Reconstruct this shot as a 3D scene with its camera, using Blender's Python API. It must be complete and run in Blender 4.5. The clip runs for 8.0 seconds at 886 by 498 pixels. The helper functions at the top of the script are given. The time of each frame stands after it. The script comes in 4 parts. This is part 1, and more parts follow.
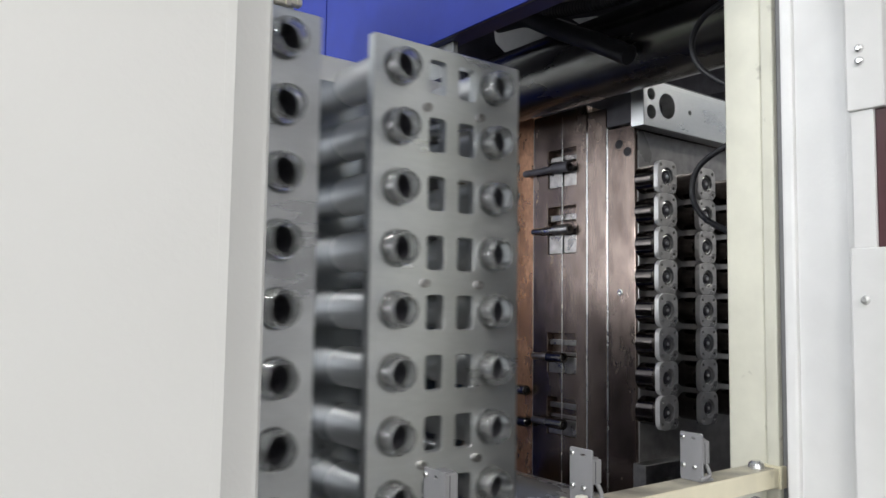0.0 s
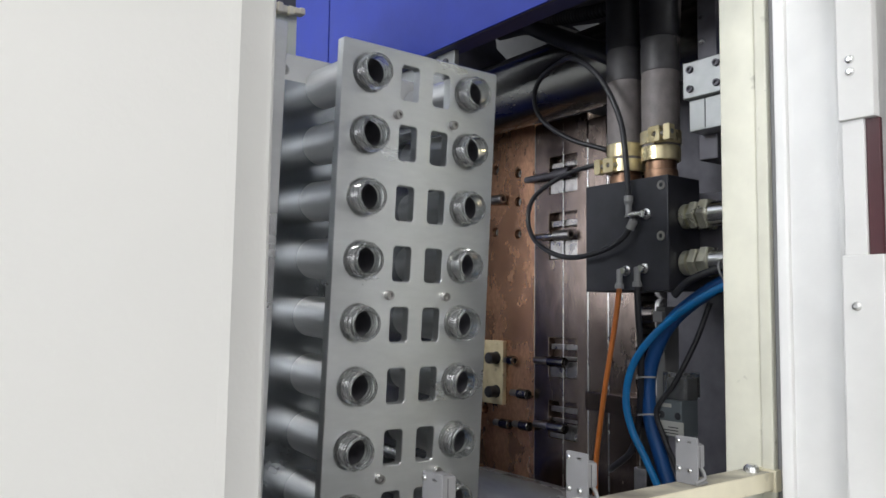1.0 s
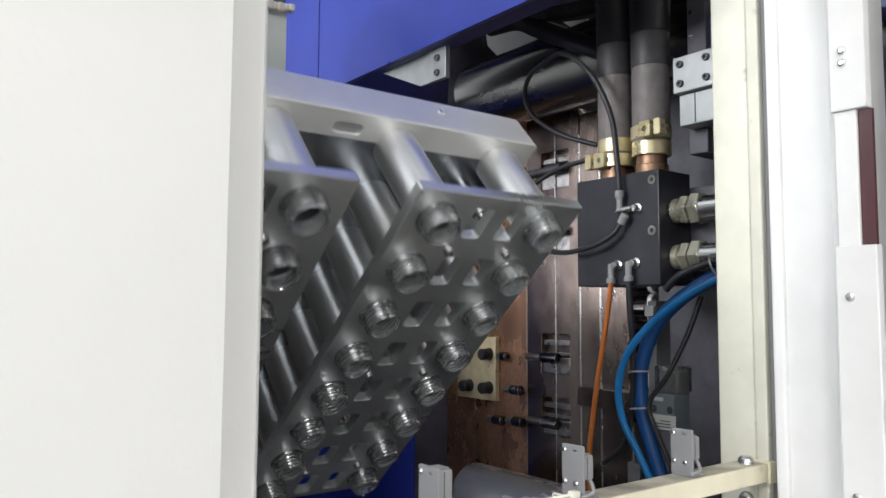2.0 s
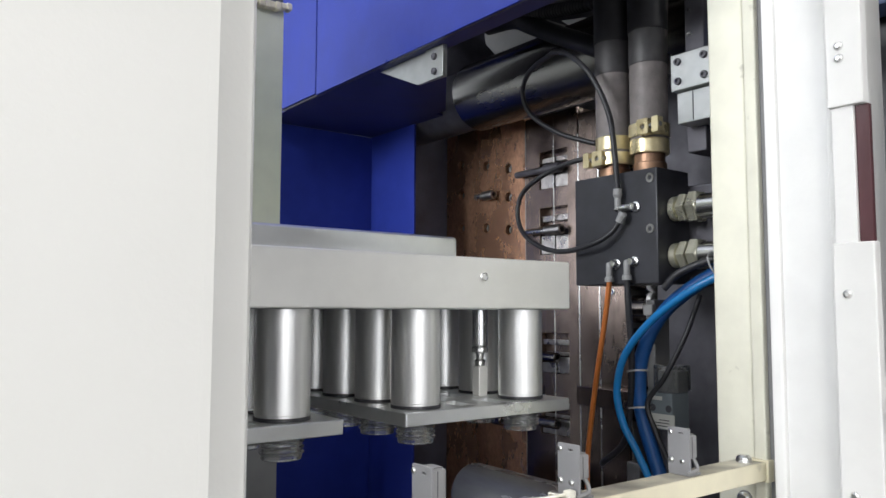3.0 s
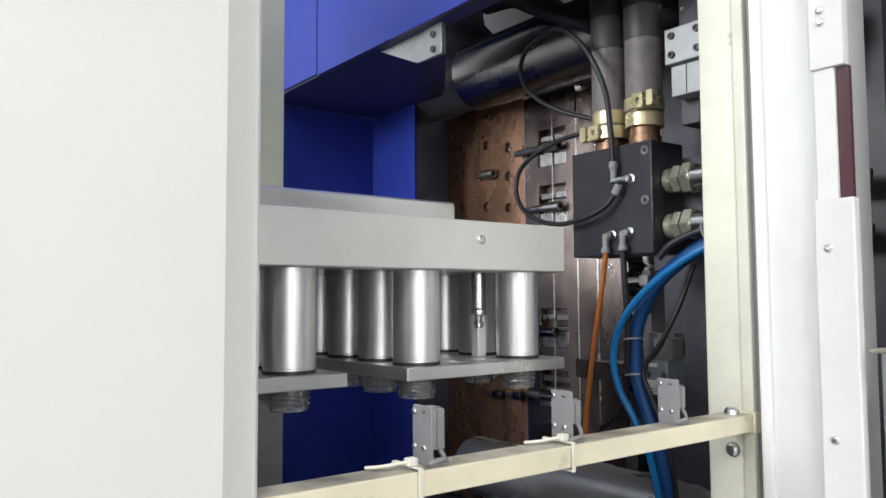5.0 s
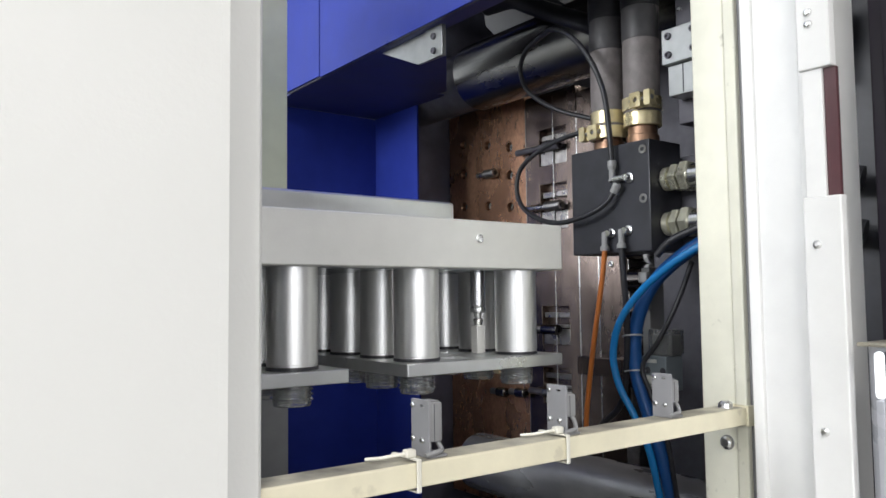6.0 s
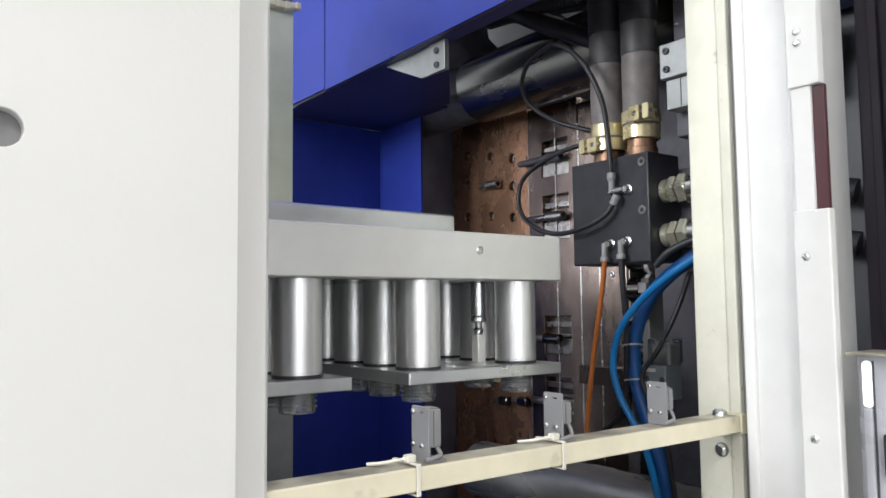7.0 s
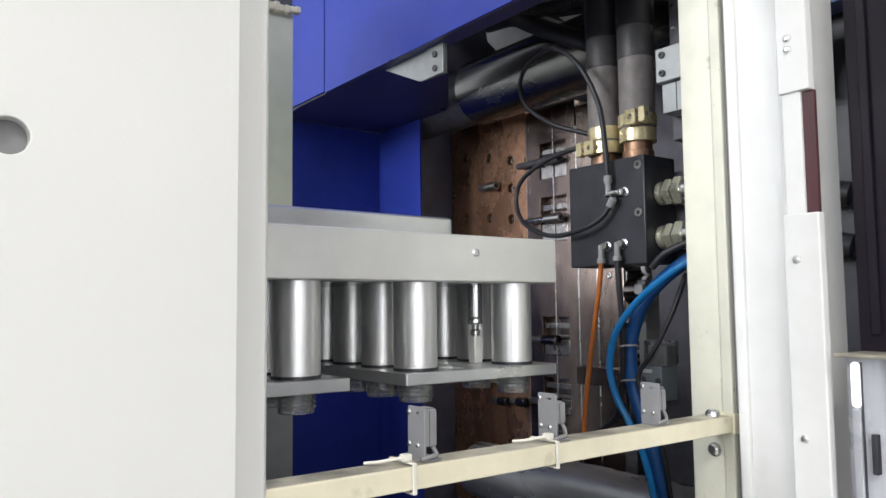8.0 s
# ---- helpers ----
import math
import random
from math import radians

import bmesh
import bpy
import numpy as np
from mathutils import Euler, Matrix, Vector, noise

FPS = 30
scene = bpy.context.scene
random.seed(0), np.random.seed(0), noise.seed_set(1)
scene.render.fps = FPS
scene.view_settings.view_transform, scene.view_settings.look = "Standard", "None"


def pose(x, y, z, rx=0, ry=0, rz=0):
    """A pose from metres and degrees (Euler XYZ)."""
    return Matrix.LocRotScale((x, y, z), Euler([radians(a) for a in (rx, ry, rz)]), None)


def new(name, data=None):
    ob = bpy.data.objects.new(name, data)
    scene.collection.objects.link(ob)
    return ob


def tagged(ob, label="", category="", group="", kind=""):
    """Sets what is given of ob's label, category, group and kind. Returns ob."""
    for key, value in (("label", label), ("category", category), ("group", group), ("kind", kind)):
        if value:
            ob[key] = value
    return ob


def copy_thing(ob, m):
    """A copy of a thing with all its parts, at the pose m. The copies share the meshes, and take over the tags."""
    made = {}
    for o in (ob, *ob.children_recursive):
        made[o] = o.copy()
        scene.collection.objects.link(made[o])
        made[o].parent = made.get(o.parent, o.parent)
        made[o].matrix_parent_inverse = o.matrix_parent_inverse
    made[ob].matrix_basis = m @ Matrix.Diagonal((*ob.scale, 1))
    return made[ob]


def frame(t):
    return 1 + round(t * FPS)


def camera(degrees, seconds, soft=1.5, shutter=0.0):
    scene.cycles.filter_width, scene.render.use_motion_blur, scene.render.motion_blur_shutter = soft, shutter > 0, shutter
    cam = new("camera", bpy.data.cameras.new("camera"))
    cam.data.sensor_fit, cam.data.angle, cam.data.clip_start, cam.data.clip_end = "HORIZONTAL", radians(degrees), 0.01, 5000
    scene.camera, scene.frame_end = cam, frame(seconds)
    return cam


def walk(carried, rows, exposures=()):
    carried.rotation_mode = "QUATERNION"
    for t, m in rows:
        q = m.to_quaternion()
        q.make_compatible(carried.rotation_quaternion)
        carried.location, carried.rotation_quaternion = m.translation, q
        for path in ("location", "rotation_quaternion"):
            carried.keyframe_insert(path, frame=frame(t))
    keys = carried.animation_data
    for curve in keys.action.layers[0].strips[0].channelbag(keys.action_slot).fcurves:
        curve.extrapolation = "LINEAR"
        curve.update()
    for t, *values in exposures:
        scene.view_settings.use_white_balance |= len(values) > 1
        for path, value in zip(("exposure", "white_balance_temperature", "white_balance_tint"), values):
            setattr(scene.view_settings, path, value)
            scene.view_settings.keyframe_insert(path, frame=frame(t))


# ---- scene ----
cam = camera(60.0, 8.0, soft=1.5, shutter=0.5)
# seconds, eye x y z, tilt, yaw, lean
PATH = [
    (0.0, 0.0343, 0.0246, 1.3868, 94.34, -37.07, 0.83),
    (0.5, 0.0319, 0.0221, 1.3880, 94.54, -37.06, 0.77),
    (1.0, 0.0295, 0.0127, 1.3887, 94.64, -36.80, 0.77),
    (1.5, 0.0270, 0.0153, 1.3870, 94.52, -37.40, 0.47),
    (3.0, 0.0356, 0.0163, 1.3839, 94.55, -37.40, 0.15),
    (3.5, 0.0355, 0.0150, 1.3833, 94.59, -37.37, 0.16),
    (4.0, 0.0336, 0.0108, 1.3774, 94.33, -37.44, 0.00),
    (4.5, 0.0278, 0.0038, 1.3625, 93.84, -37.46, -0.14),
    (6.0, 0.0178, -0.0218, 1.3582, 93.63, -36.83, -0.66),
    (6.5, 0.0146, -0.0285, 1.3584, 93.89, -36.66, -0.61),
    (7.0, 0.0091, -0.0402, 1.3593, 94.30, -36.45, -0.61),
    (7.5, 0.0051, -0.0500, 1.3606, 94.38, -36.39, -0.62),
    (8.0, 0.0051, -0.0510, 1.3603, 94.36, -36.43, -0.61),
]
walk(cam, [(t, pose(x, y, z, rx, 0, rz) @ pose(0, 0, 0, 0, 0, lean)) for t, x, y, z, rx, rz, lean in PATH],
     exposures=[(0.0, -0.04), (0.4, -0.10), (0.9, 0.0), (1.3, 0.27), (1.6, 0.30), (3.0, 0.22), (4.5, 0.25), (8.0, 0.25)])

# ---------------------------------------------------------------- light: a factory hall with ceiling lights
world = bpy.data.worlds.new("hall_air")
world.use_nodes = True
world.node_tree.nodes["Background"].inputs["Color"].default_value = (0.75, 0.85, 1.0, 1)
world.node_tree.nodes["Background"].inputs["Strength"].default_value = 0.05
scene.world = world
# x, y and share of the power
# the lamps at x 2.3 and 4.0 are added to brighten the mould face
HALL_LIGHTS = [(-1.5, -1.5, 1.0), (-0.4, -2.0, 1.0), (-2.5, -0.35, 0.4), (2.3, -0.6, 0.8), (0.3, -4.6, 0.5), (3.0, -3.6, 0.6), (-3.4, -3.6, 0.6), (1.5, -5.5, 0.5), (4.0, -0.6, 0.5)]
LIGHT_Z = 3.3
LIGHT_POWER = 38.0
# y, z and watts of unseen west wall windows, added to light the machine
ADDED_WINDOWS = [(2.6, 6.2, 1.1, 3.4, 190.0), (-4.8, -1.8, 1.1, 3.4, 70.0), (0.55, 2.2, 2.2, 4.1, 265.0)]


def hall_lamp(x, y, power):
    data = bpy.data.lights.new("hall_lamp", "AREA")
    data.shape, data.size, data.size_y, data.energy = "RECTANGLE", 1.2, 0.16, power
    data.color = (1.0, 0.965, 0.91)
    ob = new("hall_lamp", data)
    ob.matrix_world = pose(x, y, LIGHT_Z - 0.03, 0, 0, 20)
    return ob


for lx, ly, share in HALL_LIGHTS:
    hall_lamp(lx, ly, LIGHT_POWER * share)
for wy0, wy1, wz0, wz1, watts in ADDED_WINDOWS:
    sky_data = bpy.data.lights.new("window_daylight", "AREA")
    sky_data.shape, sky_data.size, sky_data.size_y = "RECTANGLE", wz1 - wz0, wy1 - wy0
    sky_data.energy, sky_data.color = watts, (0.95, 0.97, 1.0)
    sky = new("window_daylight", sky_data)
    sky.matrix_world = pose(-5.88, (wy0 + wy1) / 2, (wz0 + wz1) / 2, 0, -90, 0)


# x and z of an unseen south wall window, added for low front light
ADDED_SOUTH_WINDOW = (-3.4, -0.4, 1.0, 3.0)
south_data = bpy.data.lights.new("window_daylight", "AREA")
south_data.shape, south_data.size, south_data.size_y = "RECTANGLE", 3.0, 2.0
south_data.energy, south_data.color = 85.0, (0.97, 0.975, 1.0)
south_sky = new("window_daylight", south_data)
south_sky.matrix_world = pose(-1.9, -5.88, 2.0, 90, 0, 0)


# ---------------------------------------------------------------- materials
def material(name, base, rough=0.5, metal=0.0, vary=0.12, grain=40.0, stains=3.0, bump=0.0, bump_scale=200.0, tint=None,
             stretch=(1, 1, 1), rough_vary=0.1, coat=0.0, speck=0.0, shine=0.5):
    """Painted, metal or plastic surface with colour variation at two scales, uneven gloss and fine relief."""
    m = bpy.data.materials.new(name)
    m.use_nodes = True
    nt = m.node_tree
    n, l = nt.nodes, nt.links
    b = n["Principled BSDF"]
    co = n.new("ShaderNodeTexCoord")
    mp = n.new("ShaderNodeMapping")
    mp.inputs["Scale"].default_value = stretch
    l.new(co.outputs["Object"], mp.inputs["Vector"])
    fine, big = n.new("ShaderNodeTexNoise"), n.new("ShaderNodeTexNoise")
    fine.inputs["Scale"].default_value, fine.inputs["Detail"].default_value = grain, 5
    big.inputs["Scale"].default_value, big.inputs["Detail"].default_value = stains, 6
    big.inputs["Roughness"].default_value = 0.62
    for t in (fine, big):
        l.new(mp.outputs["Vector"], t.inputs["Vector"])
    mix = n.new("ShaderNodeMath")
    mix.operation = "ADD"
    l.new(fine.outputs["Fac"], mix.inputs[0])
    l.new(big.outputs["Fac"], mix.inputs[1])
    ramp = n.new("ShaderNodeMapRange")
    ramp.inputs["From Min"].default_value, ramp.inputs["From Max"].default_value = 0.72, 1.28
    l.new(mix.outputs[0], ramp.inputs["Value"])
    col = n.new("ShaderNodeMix")
    col.data_type = "RGBA"
    other = tint or tuple(c * (1 - vary) for c in base)
    lo = tuple(max(0.0, c * (1 - vary) if not tint else t) for c, t in zip(base, other))
    hi = tuple(min(1.0, c * (1 + vary * 0.6)) for c in base)
    col.inputs[6].default_value, col.inputs[7].default_value = (*lo, 1), (*hi, 1)
    l.new(ramp.outputs["Result"], col.inputs[0])
    out = col.outputs[2]
    if speck:
        sp = n.new("ShaderNodeTexNoise")
        sp.inputs["Scale"].default_value, sp.inputs["Detail"].default_value = 55, 3
        l.new(co.outputs["Object"], sp.inputs["Vector"])
        cut = n.new("ShaderNodeMapRange")
        cut.inputs["From Min"].default_value, cut.inputs["From Max"].default_value = 0.66, 0.74
        cut.inputs["To Max"].default_value = speck
        l.new(sp.outputs["Fac"], cut.inputs["Value"])
        dirt = n.new("ShaderNodeMix")
        dirt.data_type = "RGBA"
        dirt.inputs[7].default_value = (0.10, 0.085, 0.07, 1)
        l.new(cut.outputs["Result"], dirt.inputs[0])
        l.new(out, dirt.inputs[6])
        out = dirt.outputs[2]
    l.new(out, b.inputs["Base Color"])
    rr = n.new("ShaderNodeMapRange")
    rr.inputs["To Min"].default_value, rr.inputs["To Max"].default_value = max(0.03, rough - rough_vary), min(1, rough + rough_vary)
    rr.inputs["From Min"].default_value, rr.inputs["From Max"].default_value = 0.3, 0.7
    l.new(big.outputs["Fac"], rr.inputs["Value"])
    l.new(rr.outputs["Result"], b.inputs["Roughness"])
    b.inputs["Metallic"].default_value = metal
    b.inputs["Coat Weight"].default_value = coat
    b.inputs["Specular IOR Level"].default_value = shine
    if bump:
        bt = n.new("ShaderNodeTexNoise")
        bt.inputs["Scale"].default_value, bt.inputs["Detail"].default_value = bump_scale, 3
        l.new(mp.outputs["Vector"], bt.inputs["Vector"])
        bp = n.new("ShaderNodeBump")
        bp.inputs["Strength"].default_value, bp.inputs["Distance"].default_value = bump, 0.001
        l.new(bt.outputs["Fac"], bp.inputs["Height"])
        l.new(bp.outputs["Normal"], b.inputs["Normal"])
    return m


WHITE = material("white_powder_paint", (0.70, 0.70, 0.68), 0.32, vary=0.012, grain=14, stains=1.6, bump=0.14, bump_scale=290, rough_vary=0.004)
WHITE_TRIM = material("white_trim_paint", (0.80, 0.80, 0.79), 0.45, vary=0.05, grain=30, stains=3, bump=0.1, bump_scale=300)
CREAM = material("cream_paint", (0.76, 0.71, 0.54), 0.48, vary=0.10, grain=28, stains=7, bump=0.15, bump_scale=160, speck=0.18)
POST_CREAM = material("scuffed_pale_cream_paint", (0.70, 0.69, 0.585), 0.48, vary=0.10, grain=28, stains=9, bump=0.15, bump_scale=160, speck=0.35)
GREENISH = material("pale_green_cream_paint", (0.77, 0.80, 0.63), 0.5, vary=0.08, grain=22, stains=4, bump=0.15, bump_scale=160)
BLUE = material("blue_paint", (0.026, 0.046, 0.32), 0.36, shine=0.30, vary=0.12, grain=24, stains=3, bump=0.1, bump_scale=260)
# the cover's blue darkened as in shade, for its underside
SHADED_BLUE = material("shaded_blue_paint", (0.034, 0.038, 0.15), 0.5, vary=0.2, grain=24, stains=3)
ALU = material("anodised_aluminium", (0.74, 0.755, 0.755), 0.34, metal=0.92, vary=0.05, grain=60, stains=5, bump=0.08, bump_scale=500, stretch=(1, 1, 3))
MILLED = material("milled_aluminium", (0.78, 0.78, 0.755), 0.42, metal=0.55, vary=0.04, grain=50, stains=4, bump=0.06, bump_scale=400)
TUBE_STEEL = material("satin_tube_steel", (0.80, 0.80, 0.795), 0.42, metal=1.0, vary=0.06, grain=140, stains=9, bump=0.05, bump_scale=600, stretch=(3, 0.15, 3))
BAR_STEEL = material("oily_bar_steel", (0.27, 0.265, 0.25), 0.24, metal=1.0, vary=0.2, grain=40, stains=6, stretch=(1, 0.3, 1))
FLANGE = material("ground_flange_steel", (0.74, 0.73, 0.72), 0.32, metal=0.55, vary=0.12, grain=60, stains=20)
STEEL = material("brushed_steel", (0.66, 0.66, 0.67), 0.24, metal=1.0, vary=0.08, grain=120, stains=9, bump=0.06, bump_scale=600, stretch=(3, 0.2, 3))
BRIGHT = material("bright_steel", (0.78, 0.78, 0.77), 0.26, metal=1.0, vary=0.08, grain=90, stains=12)
MOULD = material("dark_mould_steel", (0.29, 0.232, 0.205), 0.24, metal=1.0, vary=0.25, tint=(0.175, 0.135, 0.118), grain=45, stains=6, bump=0.12, bump_scale=260, stretch=(1, 1, 0.5))
CORE_STEEL = material("dull_core_steel", (0.20, 0.18, 0.17), 0.22, metal=1.0, tint=(0.12, 0.105, 0.10), grain=60, stains=6, bump=0.1, bump_scale=300)
MOULD_GREY = material("grey_mould_steel", (0.50, 0.49, 0.48), 0.34, metal=1.0, tint=(0.30, 0.29, 0.285), grain=60, stains=6, bump=0.1, bump_scale=300)
COPPER = material("rust_bronze_plate", (0.57, 0.325, 0.205), 0.28, metal=0.80, tint=(0.37, 0.20, 0.125), grain=110, stains=9, bump=0.2, bump_scale=220, rough_vary=0.08, speck=0.35, stretch=(1, 1.25, 0.8))
# dark steel, also used for shade behind holes and in gaps
DARK = material("dark_steel_and_shade", (0.115, 0.112, 0.13), 0.45, metal=0.2, vary=0.35, grain=30, stains=5)
PLATEN = material("dark_grey_platen", (0.135, 0.138, 0.185), 0.5, metal=0.0, vary=0.3, grain=22, stains=5, bump=0.2, bump_scale=120)
BLACK = material("black_anodised", (0.034, 0.035, 0.044), 0.42, metal=0.0, vary=0.3, grain=40, stains=6, bump=0.08, bump_scale=400)
RUBBER = material("grey_rubber_hose", (0.23, 0.205, 0.20), 0.55, vary=0.25, grain=60, stains=12, bump=0.3, bump_scale=350)
RUBBER_HALF_SHADE = material("half_shaded_rubber", (0.075, 0.072, 0.076), 0.5, vary=0.25, grain=60, stains=12, bump=0.2, bump_scale=350)
RUBBER_BLACK = material("black_rubber", (0.024, 0.024, 0.029), 0.45, vary=0.3, grain=60, stains=12)
BRASS = material("yellow_zinc", (0.82, 0.72, 0.46), 0.32, metal=0.65, vary=0.18, grain=50, stains=18, tint=(0.62, 0.52, 0.30))
NICKEL_BRASS = material("pale_nickel_brass", (0.74, 0.72, 0.58), 0.30, metal=0.75, vary=0.15, grain=50, stains=18)
PIPE = material("tarnished_copper_pipe", (0.42, 0.26, 0.17), 0.45, metal=0.9, tint=(0.2, 0.12, 0.08), grain=60, stains=25, bump=0.2)
BLUE_TUBE = material("blue_air_tube", (0.012, 0.20, 0.52), 0.22, vary=0.1, grain=30, stains=8, coat=0.3)
NAVY_TUBE = material("navy_hose", (0.010, 0.075, 0.26), 0.4, vary=0.15, grain=30, stains=8)
ORANGE_TUBE = material("orange_air_tube", (0.55, 0.17, 0.04), 0.35, vary=0.12, grain=30, stains=10)
GREASE = material("grease_film", (0.50, 0.47, 0.37), 0.40, vary=0.3, tint=(0.13, 0.12, 0.105), grain=40, stains=9, bump=0.2, bump_scale=200)
GREY_PLASTIC = material("grey_plastic", (0.20, 0.20, 0.205), 0.5, vary=0.08, grain=40, stains=12, bump=0.08, bump_scale=500)
GREY_LIGHT = material("light_grey_plastic", (0.33, 0.33, 0.33), 0.5, vary=0.08, grain=40, stains=12)
SWITCH_GREY = material("mid_grey_switch_plastic", (0.24, 0.24, 0.245), 0.5, vary=0.10, grain=40, stains=14, bump=0.08, bump_scale=500)
BRACKET_GREY = material("light_grey_bracket_paint", (0.23, 0.23, 0.24), 0.42, vary=0.10, grain=40, stains=14, bump=0.08, bump_scale=500)
PIN_STEEL = material("oily_black_pin_steel", (0.30, 0.29, 0.285), 0.20, metal=1.0, vary=0.3, grain=60, stains=20)
BLUE_GREY = material("dull_blue_paint", (0.12, 0.17, 0.33), 0.45, vary=0.12, grain=30, stains=6)
PALE_PILLAR = material("pale_blue_grey_gloss_paint", (0.42, 0.43, 0.47), 0.22, vary=0.05, grain=20, stains=5, coat=0.3)
FACE_STEEL = material("ground_face_steel", (0.40, 0.39, 0.385), 0.34, metal=0.55, tint=(0.27, 0.262, 0.258), grain=60, stains=7, bump=0.1, bump_scale=300)
ALU_DULL = material("dull_aluminium", (0.46, 0.475, 0.475), 0.40, metal=0.7, vary=0.10, grain=60, stains=9, bump=0.08, bump_scale=500)
LATCH = material("worn_latch_steel", (0.48, 0.46, 0.45), 0.30, metal=1.0, tint=(0.27, 0.255, 0.245), grain=60, stains=22, bump=0.15, bump_scale=300)
POLISHED = material("polished_plate_steel", (0.40, 0.425, 0.45), 0.20, metal=1.0, vary=0.08, grain=50, stains=6, bump=0.03, bump_scale=60)
OILY_BAR = material("oily_grey_bar", (0.42, 0.42, 0.425), 0.26, metal=0.6, vary=0.25, grain=40, stains=9, stretch=(1, 0.3, 1))
SMOKY = material("smoky_grey_plastic", (0.13, 0.125, 0.13), 0.22, vary=0.12, grain=30, stains=6, coat=0.4)
LABEL = material("off_white_label", (0.66, 0.66, 0.62), 0.6, vary=0.05)
# black for print and joints, also put in holes as their shade
INK_AND_SHADE = material("ink_and_hole_shade", (0.06, 0.06, 0.07), 0.6)
VALVE_GREY = material("blue_grey_valve_paint", (0.20, 0.23, 0.25), 0.45, vary=0.1)
TIE = material("nylon_cable_tie", (0.70, 0.68, 0.60), 0.4, vary=0.06)
RED = material("dark_red_seal", (0.075, 0.022, 0.028), 0.5, vary=0.2, grain=30, stains=8)
YELLOWISH = material("pale_yellow_plate", (0.66, 0.58, 0.38), 0.5, vary=0.1, tint=(0.48, 0.40, 0.25), grain=40, stains=9, speck=0.5)
DOOR_DARK = material("dark_tinted_door", (0.016, 0.012, 0.020), 0.40, vary=0.4, grain=8, stains=5, shine=0.18)
HALL = material("hall_plaster", (0.72, 0.74, 0.77), 0.85, vary=0.1, grain=5, stains=0.6)
CONCRETE = material("concrete_floor", (0.30, 0.30, 0.29), 0.6, vary=0.15, grain=12, stains=1.2, bump=0.2, bump_scale=90)
BLOCK_DARK = material("light_block_dark", (0.06, 0.055, 0.07), 0.6, vary=0.2)


def clear_material():
    m = bpy.data.materials.new("clear_preform_plastic")
    m.use_nodes = True
    b = m.node_tree.nodes["Principled BSDF"]
    b.inputs["Base Color"].default_value = (0.93, 0.95, 0.95, 1)
    b.inputs["Roughness"].default_value = 0.03
    b.inputs["IOR"].default_value = 1.58
    b.inputs["Coat Weight"].default_value = 1.0
    b.inputs["Coat Roughness"].default_value = 0.04
    b.inputs["Transmission Weight"].default_value = 0.93
    return m


CLEAR = clear_material()


def glow_material(name, colour, strength):
    m = bpy.data.materials.new(name)
    m.use_nodes = True
    b = m.node_tree.nodes["Principled BSDF"]
    b.inputs["Base Color"].default_value = (0.8, 0.8, 0.8, 1)
    b.inputs["Emission Color"].default_value = (*colour, 1)
    b.inputs["Emission Strength"].default_value = strength
    return m


# glow that stands in for a reflection on the cabinet's glossy corner
REFLECTION_GLOW = glow_material("reflection_glow", (0.95, 0.98, 1.0), 1.0)


# ---------------------------------------------------------------- mesh helpers
def box(bm, x0, x1, y0, y1, z0, z1, bevel=0.0, seg=2):
    m = Matrix.Translation(((x0 + x1) / 2, (y0 + y1) / 2, (z0 + z1) / 2)) @ Matrix.Diagonal((abs(x1 - x0), abs(y1 - y0), abs(z1 - z0), 1))
    made = bmesh.ops.create_cube(bm, size=1.0, matrix=m)["verts"]
    if bevel:
        edges = {e for v in made for e in v.link_edges}
        bmesh.ops.bevel(bm, geom=list(edges), offset=bevel, segments=seg, profile=0.5, affect="EDGES")
    return bm


def rod(bm, a, b, r0, r1=None, seg=24, cap=True):
    """A cylinder or cone from a to b."""
    a, b = Vector(a), Vector(b)
    turn = (b - a).to_track_quat("Z", "Y").to_matrix().to_4x4()
    bmesh.ops.create_cone(bm, cap_ends=cap, segments=seg, radius1=r0, radius2=r0 if r1 is None else r1, depth=(b - a).length,
                          matrix=Matrix.Translation((a + b) / 2) @ turn)
    return bm


def lathe(bm, profile, origin, axis, seg=32, closed=False):
    """Turns (radius, distance along axis) pairs round an axis."""
    axis = Vector(axis).normalized()
    turn = axis.to_track_quat("Z", "Y").to_matrix()
    rings = []
    for r, h in profile:
        rings.append([bm.verts.new(Vector(origin) + turn @ Vector((r * math.cos(6.2831853 * k / seg), r * math.sin(6.2831853 * k / seg), h))) for k in range(seg)])
    pairs = list(zip(rings, rings[1:])) + ([(rings[-1], rings[0])] if closed else [])
    for p, q in pairs:
        for k in range(seg):
            bm.faces.new((p[k], p[(k + 1) % seg], q[(k + 1) % seg], q[k]))
    return bm


def finish(name, bm, mat, parent=None, smooth=True, angle=20):
    bmesh.ops.recalc_face_normals(bm, faces=bm.faces[:])
    if smooth:
        for f in bm.faces:
            f.smooth = True
        for e in bm.edges:
            if len(e.link_faces) == 2 and e.calc_face_angle(0) > radians(angle):
                e.smooth = False
    me = bpy.data.meshes.new(name)
    bm.to_mesh(me)
    bm.free()
    me.materials.append(mat)
    ob = new(name, me)
    if parent:
        ob.parent = parent
        if parent.type == "EMPTY":
            ob.matrix_parent_inverse = parent.matrix_basis.inverted()
    return ob


def part(name, bm, mat, parent, label=""):
    return tagged(finish(name, bm, mat, parent), label)


def thing(name, bm, mat, label, category, group="", kind=""):
    return tagged(finish(name, bm, mat), label, category, group, kind)


def holder(name, at, label, category, group="", kind=""):
    ob = new(name)
    ob.empty_display_size = 0.05
    ob.matrix_world = pose(*at)
    return tagged(ob, label, category, group, kind)


